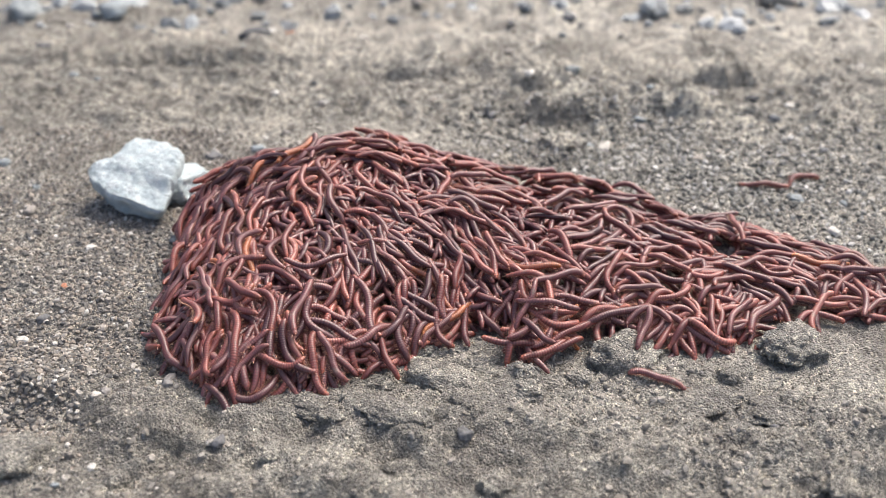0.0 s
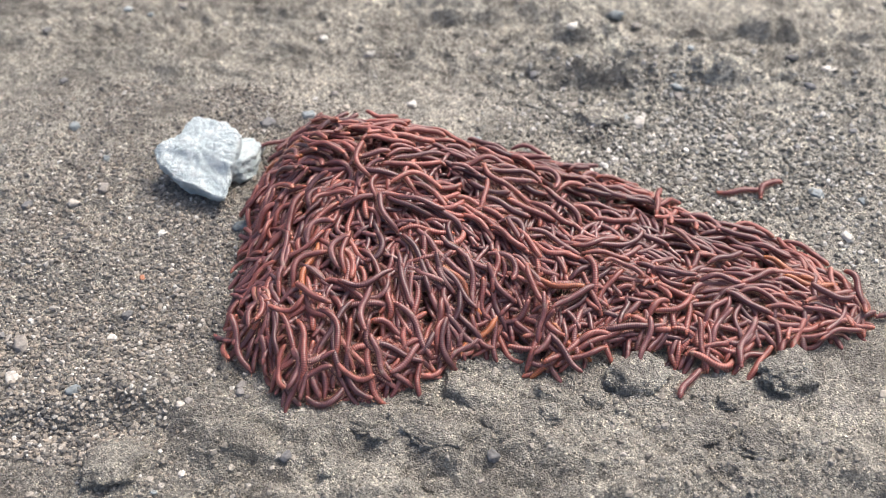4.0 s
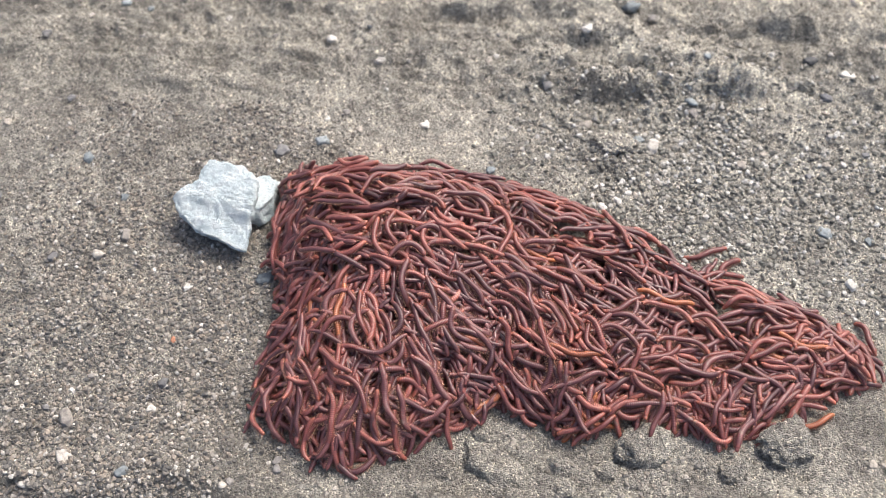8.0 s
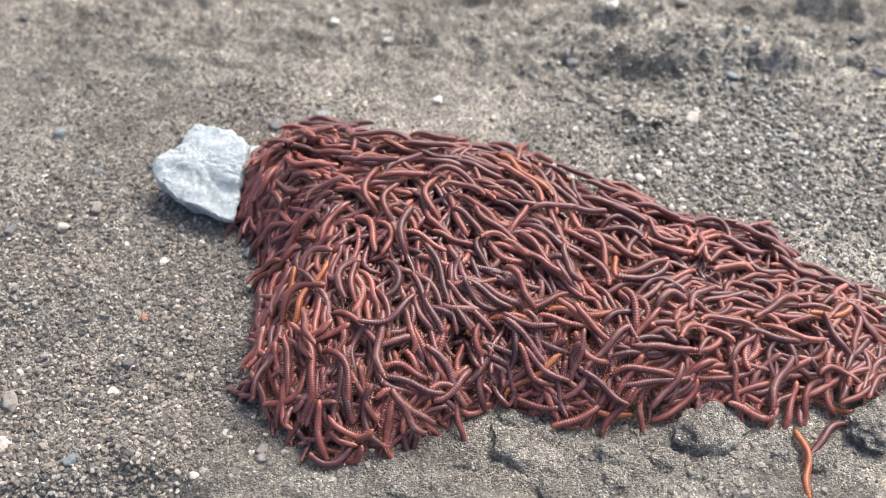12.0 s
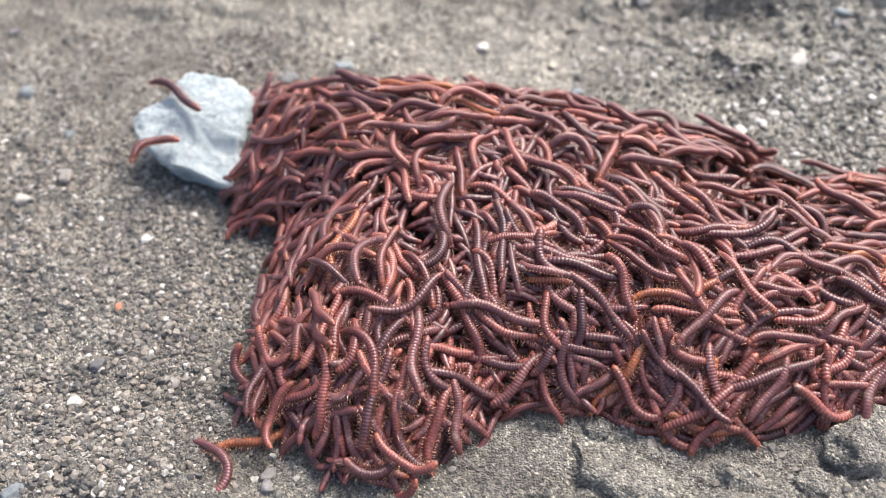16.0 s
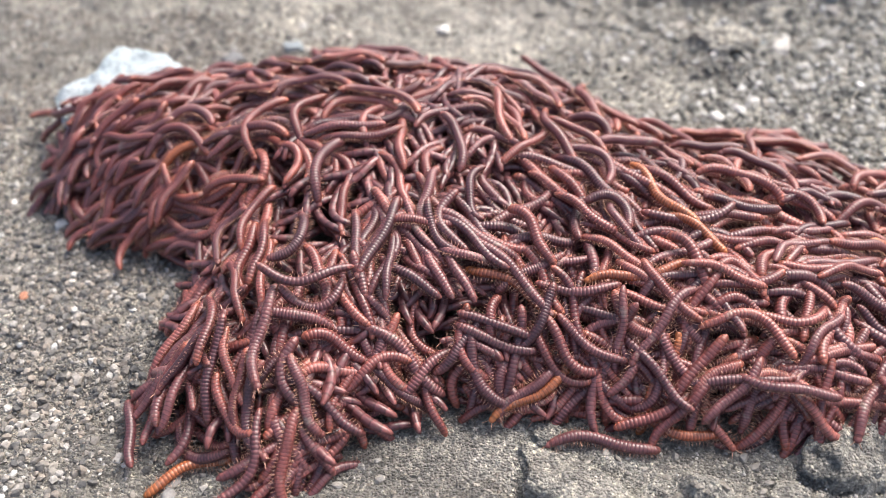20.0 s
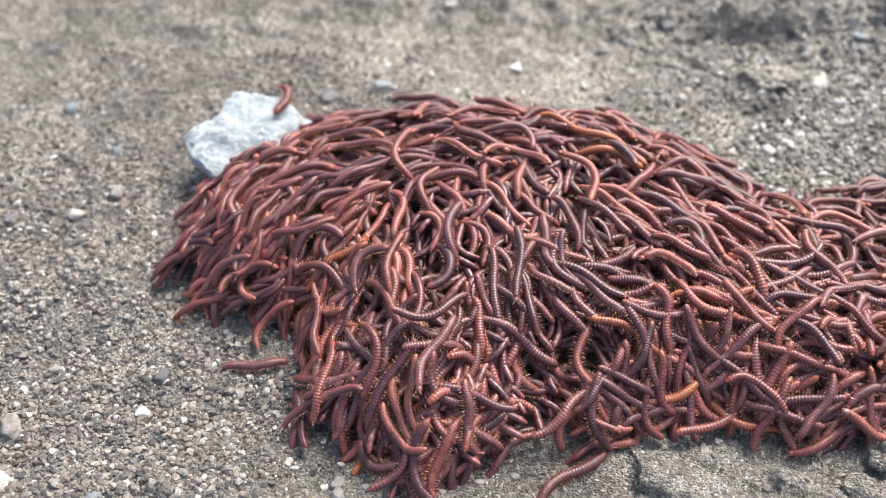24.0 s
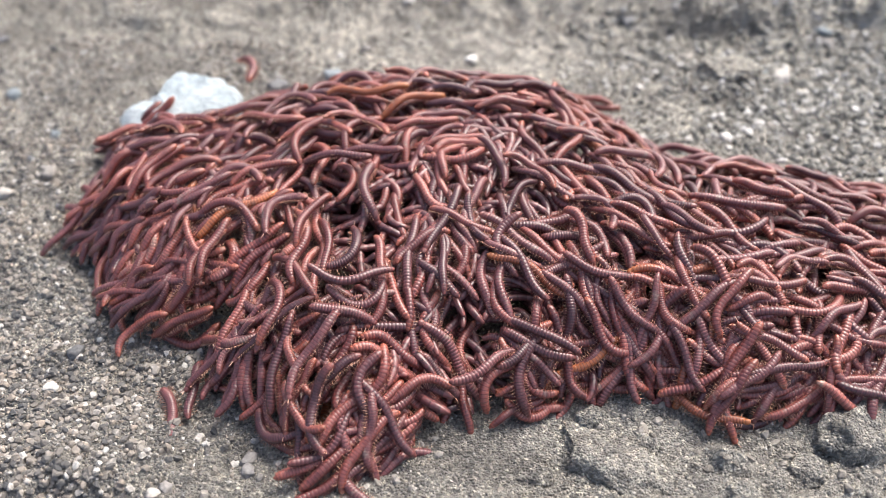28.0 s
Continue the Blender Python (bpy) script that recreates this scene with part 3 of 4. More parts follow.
def clump_mesh(tone, seed, count):
    """Some millipedes that lie beside and across each other, as one mesh, facing +x."""
    r = random.Random(seed)
    verts, faces, tones, slots = [], [], [], []
    lean = r.gauss(0, 0.35)
    for j in range(count):
        bend = max(-0.9, min(0.9, lean + r.gauss(0, 0.35))) if r.random() < 0.93 else r.choice((-1, 1)) * r.uniform(0.9, 1.3)
        v, f, t, line, ang, rad = worm_body(r.uniform(0.031, 0.046), r.uniform(0.0020, 0.0026), bend, r.uniform(0.05, 0.36), r.uniform(0, 6.28), 24, 6)
        slot = [0] * len(f)
        turn, ox, oy, oz = r.gauss(0, 0.2), r.uniform(-0.016, 0.016), (j - (count - 1) / 2) * 0.0064 + r.uniform(-0.003, 0.003), r.uniform(-0.004, 0.001)
        c, sn = math.cos(turn), math.sin(turn)
        for side in (1, -1):
            lv, lf = leg_row(line, ang, rad, side, 26, r, False)
            o = len(v)
            v = v + lv
            f = f + [tuple(o + k for k in face) for face in lf]
            t = t + [(0.9, 1.0, 1.0, 1.0)] * len(lv)
            slot = slot + [1] * len(lf)
        o = len(verts)
        verts += [(c * x - sn * y + ox, sn * x + c * y + oy, z + oz) for x, y, z in v]
        faces += [tuple(o + k for k in face) for face in f]
        tones += t
        slots += slot
    me = toned(mesh_from("millipede_clump", verts, faces, SKINS[tone]), tones)
    me.materials.append(LEG)
    me.polygons.foreach_set("material_index", slots)
    return me


TONES = ["dusky"] * 11 + ["red"] * 8 + ["amber"] * 2
MODELS = [millipede(tone, 100 + i) for i, tone in enumerate(TONES)]
CLUMPS = [clump_mesh(["dusky", "red"][i % 2], 500 + i, 4) for i in range(24)]
SINGLE, BUNCH, LOBE = 300, 395, 32
crawlers = []
pick = random.Random(5)
for i in range(SINGLE):
    k = i if i < len(MODELS) else pick.choice(list(range(11)) * 5 + list(range(11, 19)) * 7 + [19, 20] * 3)
    crawlers.append(MODELS[k] if i < len(MODELS) else copy_thing(MODELS[k], Matrix.Identity(4)))
for i in range(BUNCH):
    ob = new("millipede_clump", CLUMPS[i % len(CLUMPS)])
    crawlers.append(tagged(ob, "reddish millipedes tangled across each other in the heap", "millipedes", kind="stuff"))


def smooth(lo, hi, x):
    k = np.clip((x - lo) / (hi - lo), 0, 1)
    return k * k * (3 - 2 * k)


def stream_place(u, lane, poly):
    """A place on the upper stream: it gathers from the whole tail (u = 0) and runs along the crest towards the rock (u = 1)."""
    lo, hi = poly[:, 0].min() + 0.012, poly[:, 0].max() - 0.012
    x = lo + np.clip(1 - u, 0, 1) ** 1.2 * (hi - lo)
    front, back = column(x, poly)
    low = 0.56 - 0.48 * smooth(0.0, 0.13, x)
    return np.stack([x, front + (low + (0.985 - low) * lane) * (back - front)], 1)


def crawl_rows():
    """For each crawler its rows of time and pose: on top of the heap most stream towards -x and dive at the edge, to come back
    underneath; those on the front slope hang down it like a fan and shuffle to and fro along their own line."""
    n = SINGLE + BUNCH
    r = np.random.default_rng(11)
    kind = r.choice(3, n, p=[0.47, 0.34, 0.19])  # stream, fan on the front slope, tangle along the foot of the tail
    stream = kind == 0
    lane = np.where(stream, r.random(n), np.where(kind == 1, r.uniform(0.0, 0.66, n) ** 1.15, 0.5 * r.random(n) ** 1.6))
    across = np.where(stream, r.random(n) * 1.33, r.random(n))
    speed = r.uniform(0.010, 0.028, n)
    spread = r.normal(0, 0.24, n) + np.where(r.random(n) < 0.16, r.normal(0, 0.8, n), 0)
    spread += np.where((kind == 1) & (lane < 0.3), r.normal(0, 0.42, n), 0)
    flip = np.where(r.random(n) < 0.3, math.pi, 0)
    swing, period, phase = r.uniform(0.003, 0.011, n), r.uniform(5, 12, n), r.uniform(0, 6.28, n)
    layer = r.uniform(-0.0065, 0.0030, n)
    layer[SINGLE:] -= 0.003
    wide = np.where(np.arange(n) < SINGLE, 0.002, 0.009)
    lean = r.normal(0, 0.35, n)
    tangle = r.normal(0, 0.55, n)
    kind[-LOBE:], stream[-LOBE:] = 1, False
    lobe = r.dirichlet((1.0, 1.0, 1.0, 0.7, 1.2), LOBE)  # their shares of the left side's corners and of the inside
    layer[-LOBE:] = r.uniform(-0.008, -0.001, LOBE)
    rows = [[] for _ in range(n)]
    e = 0.004
    for t in np.arange(0, 28.01, 0.5):
        poly = outline(t)
        u = np.where(stream, (across + speed * t / 0.48) % 1.33, 0)
        sunk = np.where(stream & (u > 1), np.clip(np.minimum(u - 1, 1.33 - u) / 0.06, 0, 1), 0)
        run = np.where(u <= 1, u, 1 - (u - 1) / 0.33)
        p = stream_place(run, lane, poly)
        ahead = stream_place(np.clip(run, 0, 0.97) + 0.02, lane, poly) - stream_place(np.clip(run, 0, 0.97), lane, poly)
        lo, hi = poly[:, 0].min() + 0.006, poly[:, 0].max() - 0.012
        x = np.where(kind == 1, lo + across * (0.10 - lo), 0.03 + across * (hi - 0.03))
        front, back = column(x, poly)
        p = np.where(stream[:, None], p, np.stack([x, front + lane * (back - front)], 1))
        p[-LOBE:] = lobe @ np.vstack([poly[:4], [(-0.085, 0.60)]])
        fan = np.arctan2(p[:, 1] - 0.665, p[:, 0] + 0.035)
        foot = math.pi + 0.35 + 0.8 * (1 - smooth(0.0, 0.25, lane)) + tangle
        head = np.where(stream, np.arctan2(ahead[:, 1], ahead[:, 0]), np.where(kind == 1, fan, foot)) + spread + np.where(stream, 0, flip)
        flow = np.array([noise.noise(Vector((a * 13, b * 13, 0.5 + 0.03 * t))) for a, b in p.tolist()])
        head = head + 0.75 * flow + 0.15 * np.sin(2 * math.pi * t / period * 0.8 + phase * 1.7)
        way = np.stack([np.cos(head), np.sin(head)], 1)
        p = p + way * np.where(stream, 0.0, swing * np.sin(2 * math.pi * t / period + phase))[:, None]
        # keep heads and tails within the foot of the heap
        for _ in range(3):
            d = inside_depth(p, poly)
            nrm = np.stack([inside_depth(p + (0.001, 0), poly) - d, inside_depth(p + (0, 0.001), poly) - d], 1)
            nrm /= np.maximum(np.linalg.norm(nrm, axis=1), 1e-9)[:, None]
            need = wide - 0.004 + 0.015 * abs((nrm * way).sum(1))
            p = p + nrm * np.clip(need - d, 0, 0.03)[:, None] * 0.7
        z0, zx, zy = heap_z(p, t), heap_z(p + (e, 0), t), heap_z(p + (0, e), t)
        gx, gy = np.clip((zx - z0) / e, -0.9, 0.9), np.clip((zy - z0) / e, -0.6, 0.9)
        z = z0 + layer * np.clip(z0 / 0.02, 0.3, 1)
        z = np.where(sunk > 0, z * (1 - 0.7 * sunk), z)
        z = np.maximum(z, 0.0018) + 0.0012
        for i in range(n):
            up = Vector((-gx[i], -gy[i], 1)).normalized()
            fore = Vector((way[i, 0], way[i, 1], 0))
            fore = (fore - up * fore.dot(up)).normalized()
            m = Matrix((fore, up.cross(fore), up)).transposed().to_4x4() @ Matrix.Rotation(lean[i], 4, "X")
            m.translation = (p[i, 0], p[i, 1], z[i])
            rows[i].append((float(t), m))
    return rows


def build_core():
    """The mass under the crawlers: many millipedes packed below the lowest surface that the heap has at any time."""
    r = random.Random(3)
    verts, faces, tones = [], [], []
    made = 0
    while made < 900:
        x, y = r.uniform(-0.21, 0.36), r.uniform(0.40, 0.70)
        p = np.array([[x, y]])
        dep = min(inside_depth(p, outline(t))[0] for t in OUT_T)
        if dep < 0.008:
            continue
        top = min(heap_z(p, t)[0] for t in OUT_T)
        v, f, t, line, ang, rad = worm_body(r.uniform(0.032, 0.042), 0.0022, r.gauss(0, 0.45), r.uniform(0.05, 0.4), r.uniform(0, 6.28), 8, 5)
        turn, oz = r.uniform(0, 6.28), max(0.003, top - r.choice((0.003, 0.006, 0.010)))
        c, sn = math.cos(turn), math.sin(turn)
        o = len(verts)
        verts += [(c * a - sn * b + x, sn * a + c * b + y, max(0.0005, d + oz)) for a, b, d in v]
        faces += [tuple(o + k for k in face) for face in f]
        tones += t
        made += 1
    ob = new("millipede_heap", toned(mesh_from("millipede_heap", verts, faces, DUSKY), tones))
    tagged(ob, "dense mass of dusky red millipedes heaped on the soil", "millipedes", kind="stuff")


build_core()

# ---------------------------------------------------------------- pale rock, clods, stones
# direction, distance and height of the slab's upper rim round its middle
RIM_WAY = [0, 31, 59, 74, 110, 141, 160, 184, 219, 250, 275, 288, 306, 320, 334, 360]
RIM_FAR = [0.032, 0.037, 0.037, 0.034, 0.038, 0.026, 0.031, 0.039, 0.031, 0.032, 0.033, 0.039, 0.050, 0.043, 0.035, 0.032]
RIM_TOP = [0.031, 0.034, 0.036, 0.037, 0.037, 0.034, 0.032, 0.030, 0.029, 0.026, 0.022, 0.020, 0.017, 0.020, 0.025, 0.031]


def rock_mesh():
    """A tilted slab with a lobed rim, a flaky, almost flat top and a foot that draws in under it."""
    around = 150
    levels = [(-0.004, 0.76), (0.10, 0.78), (0.25, 0.81), (0.38, 0.87), (0.50, 0.94), (0.62, 0.985), (0.75, 1.0), (0.86, 0.985), (0.94, 0.955), (0.985, 0.91)]
    levels += [(1.0 + 0.10 * (0.9 - k), k) for k in (0.86, 0.8, 0.73, 0.66, 0.58, 0.5, 0.42, 0.34, 0.26, 0.18, 0.1, 0.03)]
    verts, faces = [], []
    for up, k in levels:
        for a in range(around):
            q = 360 * a / around
            far, top = float(np.interp(q, RIM_WAY, RIM_FAR)), float(np.interp(q, RIM_WAY, RIM_TOP))
            inner = min(1.0, k * 1.15)
            far = 0.035 + (far - 0.035) * (inner if up >= 1 else 1.0)
            top = 0.031 + (top - 0.031) * (inner if up >= 1 else 1.0)
            v = Vector((math.cos(radians(q)) * far * k, math.sin(radians(q)) * far * k, top * up))
            n = noise.fractal(v * 45, 0.8, 2.1, 5)
            chip = 0.05 * noise.fractal(v * 120, 0.7, 2.1, 4) + 0.05 * n
            v.x *= 1 + chip
            v.y *= 1 + chip
            if up > 0.5:
                flake = noise.fractal(Vector((v.x * 40 + v.y * 12, v.y * 95, 3)), 0.9, 2.0, 4)
                v.z += 0.0010 * n - 0.0020 * max(0.0, flake) + 0.0012 * noise.fractal(Vector((v.x * 160, v.y * 300, v.z * 160)), 0.7, 2.1, 4)
                v.z -= 0.0035 * float(smooth(-0.006, -0.013, v.y + 0.25 * v.x + 0.004 * n)) * (up > 0.9)
            verts.append(v)
    for i in range(len(levels) - 1):
        for a in range(around):
            b = (a + 1) % around
            faces.append((i * around + a, i * around + b, (i + 1) * around + b, (i + 1) * around + a))
    faces.append(tuple((len(levels) - 1) * around + a for a in range(around)))
    return mesh_from("rock_body", verts, faces, ROCK)


rock = new("rock")
rock.matrix_world = pose(-0.184, 0.636, 0.0)
part("slab", rock_mesh(), rock)
spur = part("spur", chipped("rock_spur", ROCK, (0.027, 0.021, 0.016), 8, 9, 4, 0.2), rock, "broken grey lump at the rock's side")
spur.matrix_local = pose(0.027, 0.012, -0.004, 0, 12, 60)
tagged(rock, "pale bluish-white weathered rock lying on sandy soil", "rock")

CLOD_LIST = [  # x, y, length, width, height, turn
    (0.177, 0.460, 0.023, 0.018, 0.017, 20), (0.066, 0.434, 0.035, 0.014, 0.011, -27), (0.104, 0.416, 0.024, 0.014, 0.006, 16), (0.222, 0.421, 0.028, 0.016, 0.007, 12),
    (-0.004, 0.404, 0.020, 0.013, 0.005, -14), (0.044, 0.394, 0.024, 0.013, 0.006, -24), (0.262, 0.411, 0.022, 0.014, 0.006, 5), (0.315, 0.440, 0.025, 0.015, 0.006, 25),
    (-0.157, 0.352, 0.024, 0.021, 0.016, 0), (0.085, 0.405, 0.012, 0.009, 0.008, -48), (0.150, 0.438, 0.010, 0.008, 0.007, 10), (0.245, 0.448, 0.013, 0.010, 0.009, 40), (0.030, 0.425, 0.012, 0.009, 0.007, 30),
    (0.12, 0.42, 0.009, 0.007, 0.007, 0), (0.225, 0.425, 0.008, 0.007, 0.006, 0), (0.27, 0.42, 0.01, 0.008, 0.007, 50), (0.05, 0.36, 0.012, 0.009, 0.008, 20),
    (-0.02, 0.365, 0.009, 0.007, 0.006, 70), (0.10, 0.35, 0.011, 0.009, 0.007, 0), (0.19, 0.345, 0.012, 0.01, 0.008, 15), (-0.10, 0.345, 0.008, 0.007, 0.006, 0),
    (0.055, 0.458, 0.008, 0.006, 0.006, 25), (0.008, 0.39, 0.008, 0.006, 0.005, 0), (0.35, 0.44, 0.014, 0.01, 0.009, 30), (0.28, 0.36, 0.013, 0.01, 0.008, 60),
]
FOCUS = (0.055, 0.458)
for i, (x, y, a, b, h, turn) in enumerate(CLOD_LIST):
    ob = new("dirt_clod", chipped("dirt_clod", CLOD, (a, b, h * 0.7), 6, 40 + i, 4, 0.26, False, 2.5))
    ob.matrix_world = pose(x, y, ground_z(x, y) - h * 0.52, 0, 0, turn)
    tagged(ob, "dried grey-brown mud clod half sunk in the soil", "clod", "mud clods on the ground")
    if (x, y) == FOCUS:
        cam.data.dof.focus_object = ob

crust = new("dirt_clod", chipped("dirt_crust", CRUST, (0.021, 0.011, 0.007), 6, 91, 5, 0.3, False, 3.0))
crust.matrix_world = pose(0.155, 0.746, ground_z(0.155, 0.746) - 0.003, 0, 0, -4)
tagged(crust, "pale crumbly clod of dried mud lying on gravel", "clod", "mud clods on the ground")
dark = new("stone", chipped("dark_stone", CLOD, (0.025, 0.019, 0.010), 6, 77, 5, 0.24, False, 3.2))
dark.matrix_world = pose(0.285, 0.474, -0.007, 0, 0, 195)
tagged(dark, "grey stone half buried in soil beside the heap", "stone")

SHAPES = [chipped("pebble_shape", STONE, (1, 0.78, 0.6), 9, 200 + i, 3, 0.3) for i in range(6)]
PEBBLE_KINDS = {
    "white": (WHITE, "small white quartz pebble on the soil"), "grey": (STONE, "small grey-brown pebble on the soil"),
    "blue": (BLUE, "small blue-grey pebble on the soil"), "rust": (RUST, "small reddish pebble on the soil"), "dark": (DARK, "small dark pebble on the soil"),
}
PEBBLE_MESH = {}
for key, (mat, _) in PEBBLE_KINDS.items():
    for k, me in enumerate(SHAPES):
        m2 = me.copy()
        m2.materials[0] = mat
        PEBBLE_MESH[key, k] = m2


def pebble(kind, x, y, size, k, turn):
    size *= 0.72 if kind == "white" else 1.0
    ob = new("pebble", PEBBLE_MESH[kind, k])
    ob.matrix_world = pose(x, y, ground_z(x, y) - size * 0.3, 0, 0, turn) @ Matrix.Diagonal((size, size, size, 1))
    return tagged(ob, PEBBLE_KINDS[kind][1], "pebble", "pebbles on the ground")


KNOWN_PEBBLES = [
    ("white", -0.200, 0.454, 0.0062), ("white", -0.198, 0.563, 0.006), ("grey", -0.263, 0.607, 0.006), ("white", -0.231, 0.577, 0.004),
    ("white", -0.142, 0.510, 0.0028), ("dark", -0.196, 0.476, 0.005), ("blue", -0.277, 0.648, 0.005), ("white", 0.146, 0.678, 0.007),
    ("blue", -0.112, 0.728, 0.007), ("grey", -0.147, 0.713, 0.008), ("rust", -0.198, 0.514, 0.003), ("white", -0.126, 0.862, 0.008),
    ("white", -0.02, 0.757, 0.008), ("dark", -0.050, 0.368, 0.0045), ("white", 0.353, 0.617, 0.008), ("blue", 0.337, 0.668, 0.007),
    ("blue", -0.135, 0.577, 0.008), ("white", -0.128, 0.60, 0.008), ("dark", 0.083, 0.384, 0.006), ("grey", -0.28, 0.585, 0.006),
    ("blue", -0.205, 0.400, 0.006), ("white", -0.116, 0.352, 0.004), ("grey", -0.262, 0.44, 0.008), ("white", -0.17, 1.04, 0.012),
    ("grey", 0.141, 0.750, 0.007), ("grey", 0.164, 0.748, 0.010), ("blue", -0.18, 1.02, 0.016), ("dark", -0.175, 0.985, 0.018), ("rust", -0.15, 1.05, 0.008),
]
for i, (kind, x, y, size) in enumerate(KNOWN_PEBBLES):
    pebble(kind, x, y, size, i % 6, i * 47)
more = random.Random(21)
count = 0
while count < 230:
    x, y = more.uniform(-0.5, 0.6), more.uniform(0.3, 1.15)
    p = np.array([[x, y]])
    if max(inside_depth(p, q)[0] for q in OUT_P) > -0.004 or (x + 0.188) ** 2 + (y - 0.64) ** 2 < 0.004:
        continue
    left = x < -0.05 and y < 0.8
    right = x > 0.08 and 0.58 < y < 0.8
    if not (left or right) and more.random() < 0.55:
        continue
    size = more.uniform(0.0022, 0.0048) if more.random() < 0.85 else more.uniform(0.005, 0.0075)
    size *= 1.0 if y < 0.75 else 1.4
    kind = more.choices(["white", "grey", "blue", "rust", "dark"], [1.5, 12, 2, 0.6, 1.5])[0]
    pebble(kind, x, y, size, more.randrange(6), more.uniform(0, 360))
    count += 1

# far wet stones beyond the dry soil
for i in range(40):
    x, y = more.uniform(-0.75, 0.85), 1.07 + 0.45 * more.random() ** 0.8
    size = more.uniform(0.012, 0.034)
    pebble(more.choice(["blue", "blue", "white", "grey", "blue"]), x, y + (0.06 if x > -0.2 else -0.03), size, more.randrange(6), more.uniform(0, 360))


ICO_A = (1 + 5 ** 0.5) / 2
ICO = np.array([(-1, ICO_A, 0), (1, ICO_A, 0), (-1, -ICO_A, 0), (1, -ICO_A, 0), (0, -1, ICO_A), (0, 1, ICO_A), (0, -1, -ICO_A), (0, 1, -ICO_A),
                (ICO_A, 0, -1), (ICO_A, 0, 1), (-ICO_A, 0, -1), (-ICO_A, 0, 1)]) / 1.9
ICO_F = np.array([(0, 11, 5), (0, 5, 1), (0, 1, 7), (0, 7, 10), (0, 10, 11), (1, 5, 9), (5, 11, 4), (11, 10, 2), (10, 7, 6), (7, 1, 8)]
                 + [(3, 9, 4), (3, 4, 2), (3, 2, 6), (3, 6, 8), (3, 8, 9), (4, 9, 5), (2, 4, 11), (6, 2, 10), (8, 6, 7), (9, 8, 1)])


OCTA = np.array([(1, 0, 0), (-1, 0, 0), (0, 1, 0), (0, -1, 0), (0, 0, 1), (0, 0, -1)], dtype=float)
OCTA_F = np.array([(0, 2, 4), (2, 1, 4), (1, 3, 4), (3, 0, 4), (2, 0, 5), (1, 2, 5), (3, 1, 5), (0, 3, 5)])


def scatter(name, label, mat, total, seed, place, least, most, power, sink, fine=False):
    """Many small stones as one mesh; place(r) gives x, y or None."""
    r = np.random.default_rng(seed)
    spots = []
    while len(spots) < total:
        at = place(r)
        if at is not None:
            spots.append((at[0], at[1], ground_z(at[0], at[1])))
    at = np.array(spots)
    shape, tri = (OCTA, OCTA_F) if fine else (ICO, ICO_F)
    s = least + (most - least) * r.random(total) ** power
    k = len(shape)
    stone = (shape[None] + r.normal(0, 0.2 if fine else 0.14, (total, k, 3))) * s[:, None, None]
    stone *= np.stack([np.ones(total), r.uniform(0.6, 1, total), r.uniform(0.45, 0.85, total)], 1)[:, None, :]
    q, tilt = r.uniform(0, 6.28, total), r.normal(0, 0.35, total)
    c, sn = np.cos(tilt)[:, None], np.sin(tilt)[:, None]
    x, z = c * stone[..., 0] - sn * stone[..., 2], sn * stone[..., 0] + c * stone[..., 2]
    c, sn = np.cos(q)[:, None], np.sin(q)[:, None]
    verts = np.stack([c * x - sn * stone[..., 1] + at[:, :1], sn * x + c * stone[..., 1] + at[:, 1:2], z + at[:, 2:] + (s * sink)[:, None]], 2)
    faces = tri[None] + k * np.arange(total)[:, None, None]
    ob = new(name, mesh_from(name, verts.reshape(-1, 3).tolist(), faces.reshape(-1, 3).tolist(), mat, False))
    tagged(ob, label, name.replace("_", " "), kind="stuff")


def sandy(x, y):
    """1 on the smooth sandy ground before the heap, 0 in the gravel beside it."""
    k = (x + 0.125 + 0.5 * (0.42 - y)) / 0.05 + 0.8 * noise.noise(Vector((x * 24, y * 24, 3.3)))
    return min(1.0, max(0.0, k)) if y < 0.49 else 0.0


def gravel_place(r):
    if r.random() < 0.55:
        x, y = float(r.uniform(-0.42, 0.50)), float(r.triangular(0.28, 0.70, 1.05))
    else:
        x, y = float(r.triangular(-0.42, -0.2, -0.05)), float(r.uniform(0.30, 0.76))
    if covered(x, y):
        return None
    dense = 0.5 + 0.4 * (x < -0.08) + 0.9 * (x > 0.06 and 0.56 < y < 0.80) + 0.9 * noise.noise(Vector((x * 14, y * 14, 2.2))) - 0.25 * sandy(x, y)
    return (x, y) if r.random() < dense else None


def coarse_place(r):
    x, y = float(r.triangular(-0.44, -0.2, -0.06)), 0.35 + 0.42 * float(r.random()) ** 1.25
    dense = 0.85 + 0.8 * noise.noise(Vector((x * 15, y * 15, 8.2))) - 1.2 * sandy(x, y) - 0.8 * max(0.0, (y - 0.56) / 0.2)
    return (x, y) if r.random() < dense and not covered(x, y) else None


def stony_place(r):
    x, y = float(r.triangular(0.02, 0.22, 0.55)), float(r.triangular(0.56, 0.69, 0.90))
    dense = 0.75 + 0.9 * noise.noise(Vector((x * 14, y * 14, 8.2)))
    return (x, y) if r.random() < dense and not covered(x, y) else None


def crumb_place(r):
    x, y = (float(r.uniform(-0.16, 0.42)), float(r.uniform(0.28, 0.475))) if r.random() < 0.6 else (float(r.uniform(-0.5, 0.55)), float(r.uniform(0.68, 1.08)))
    return (x, y) if r.random() < 0.5 + 1.2 * noise.noise(Vector((x * 22, y * 22, 5.5))) else None


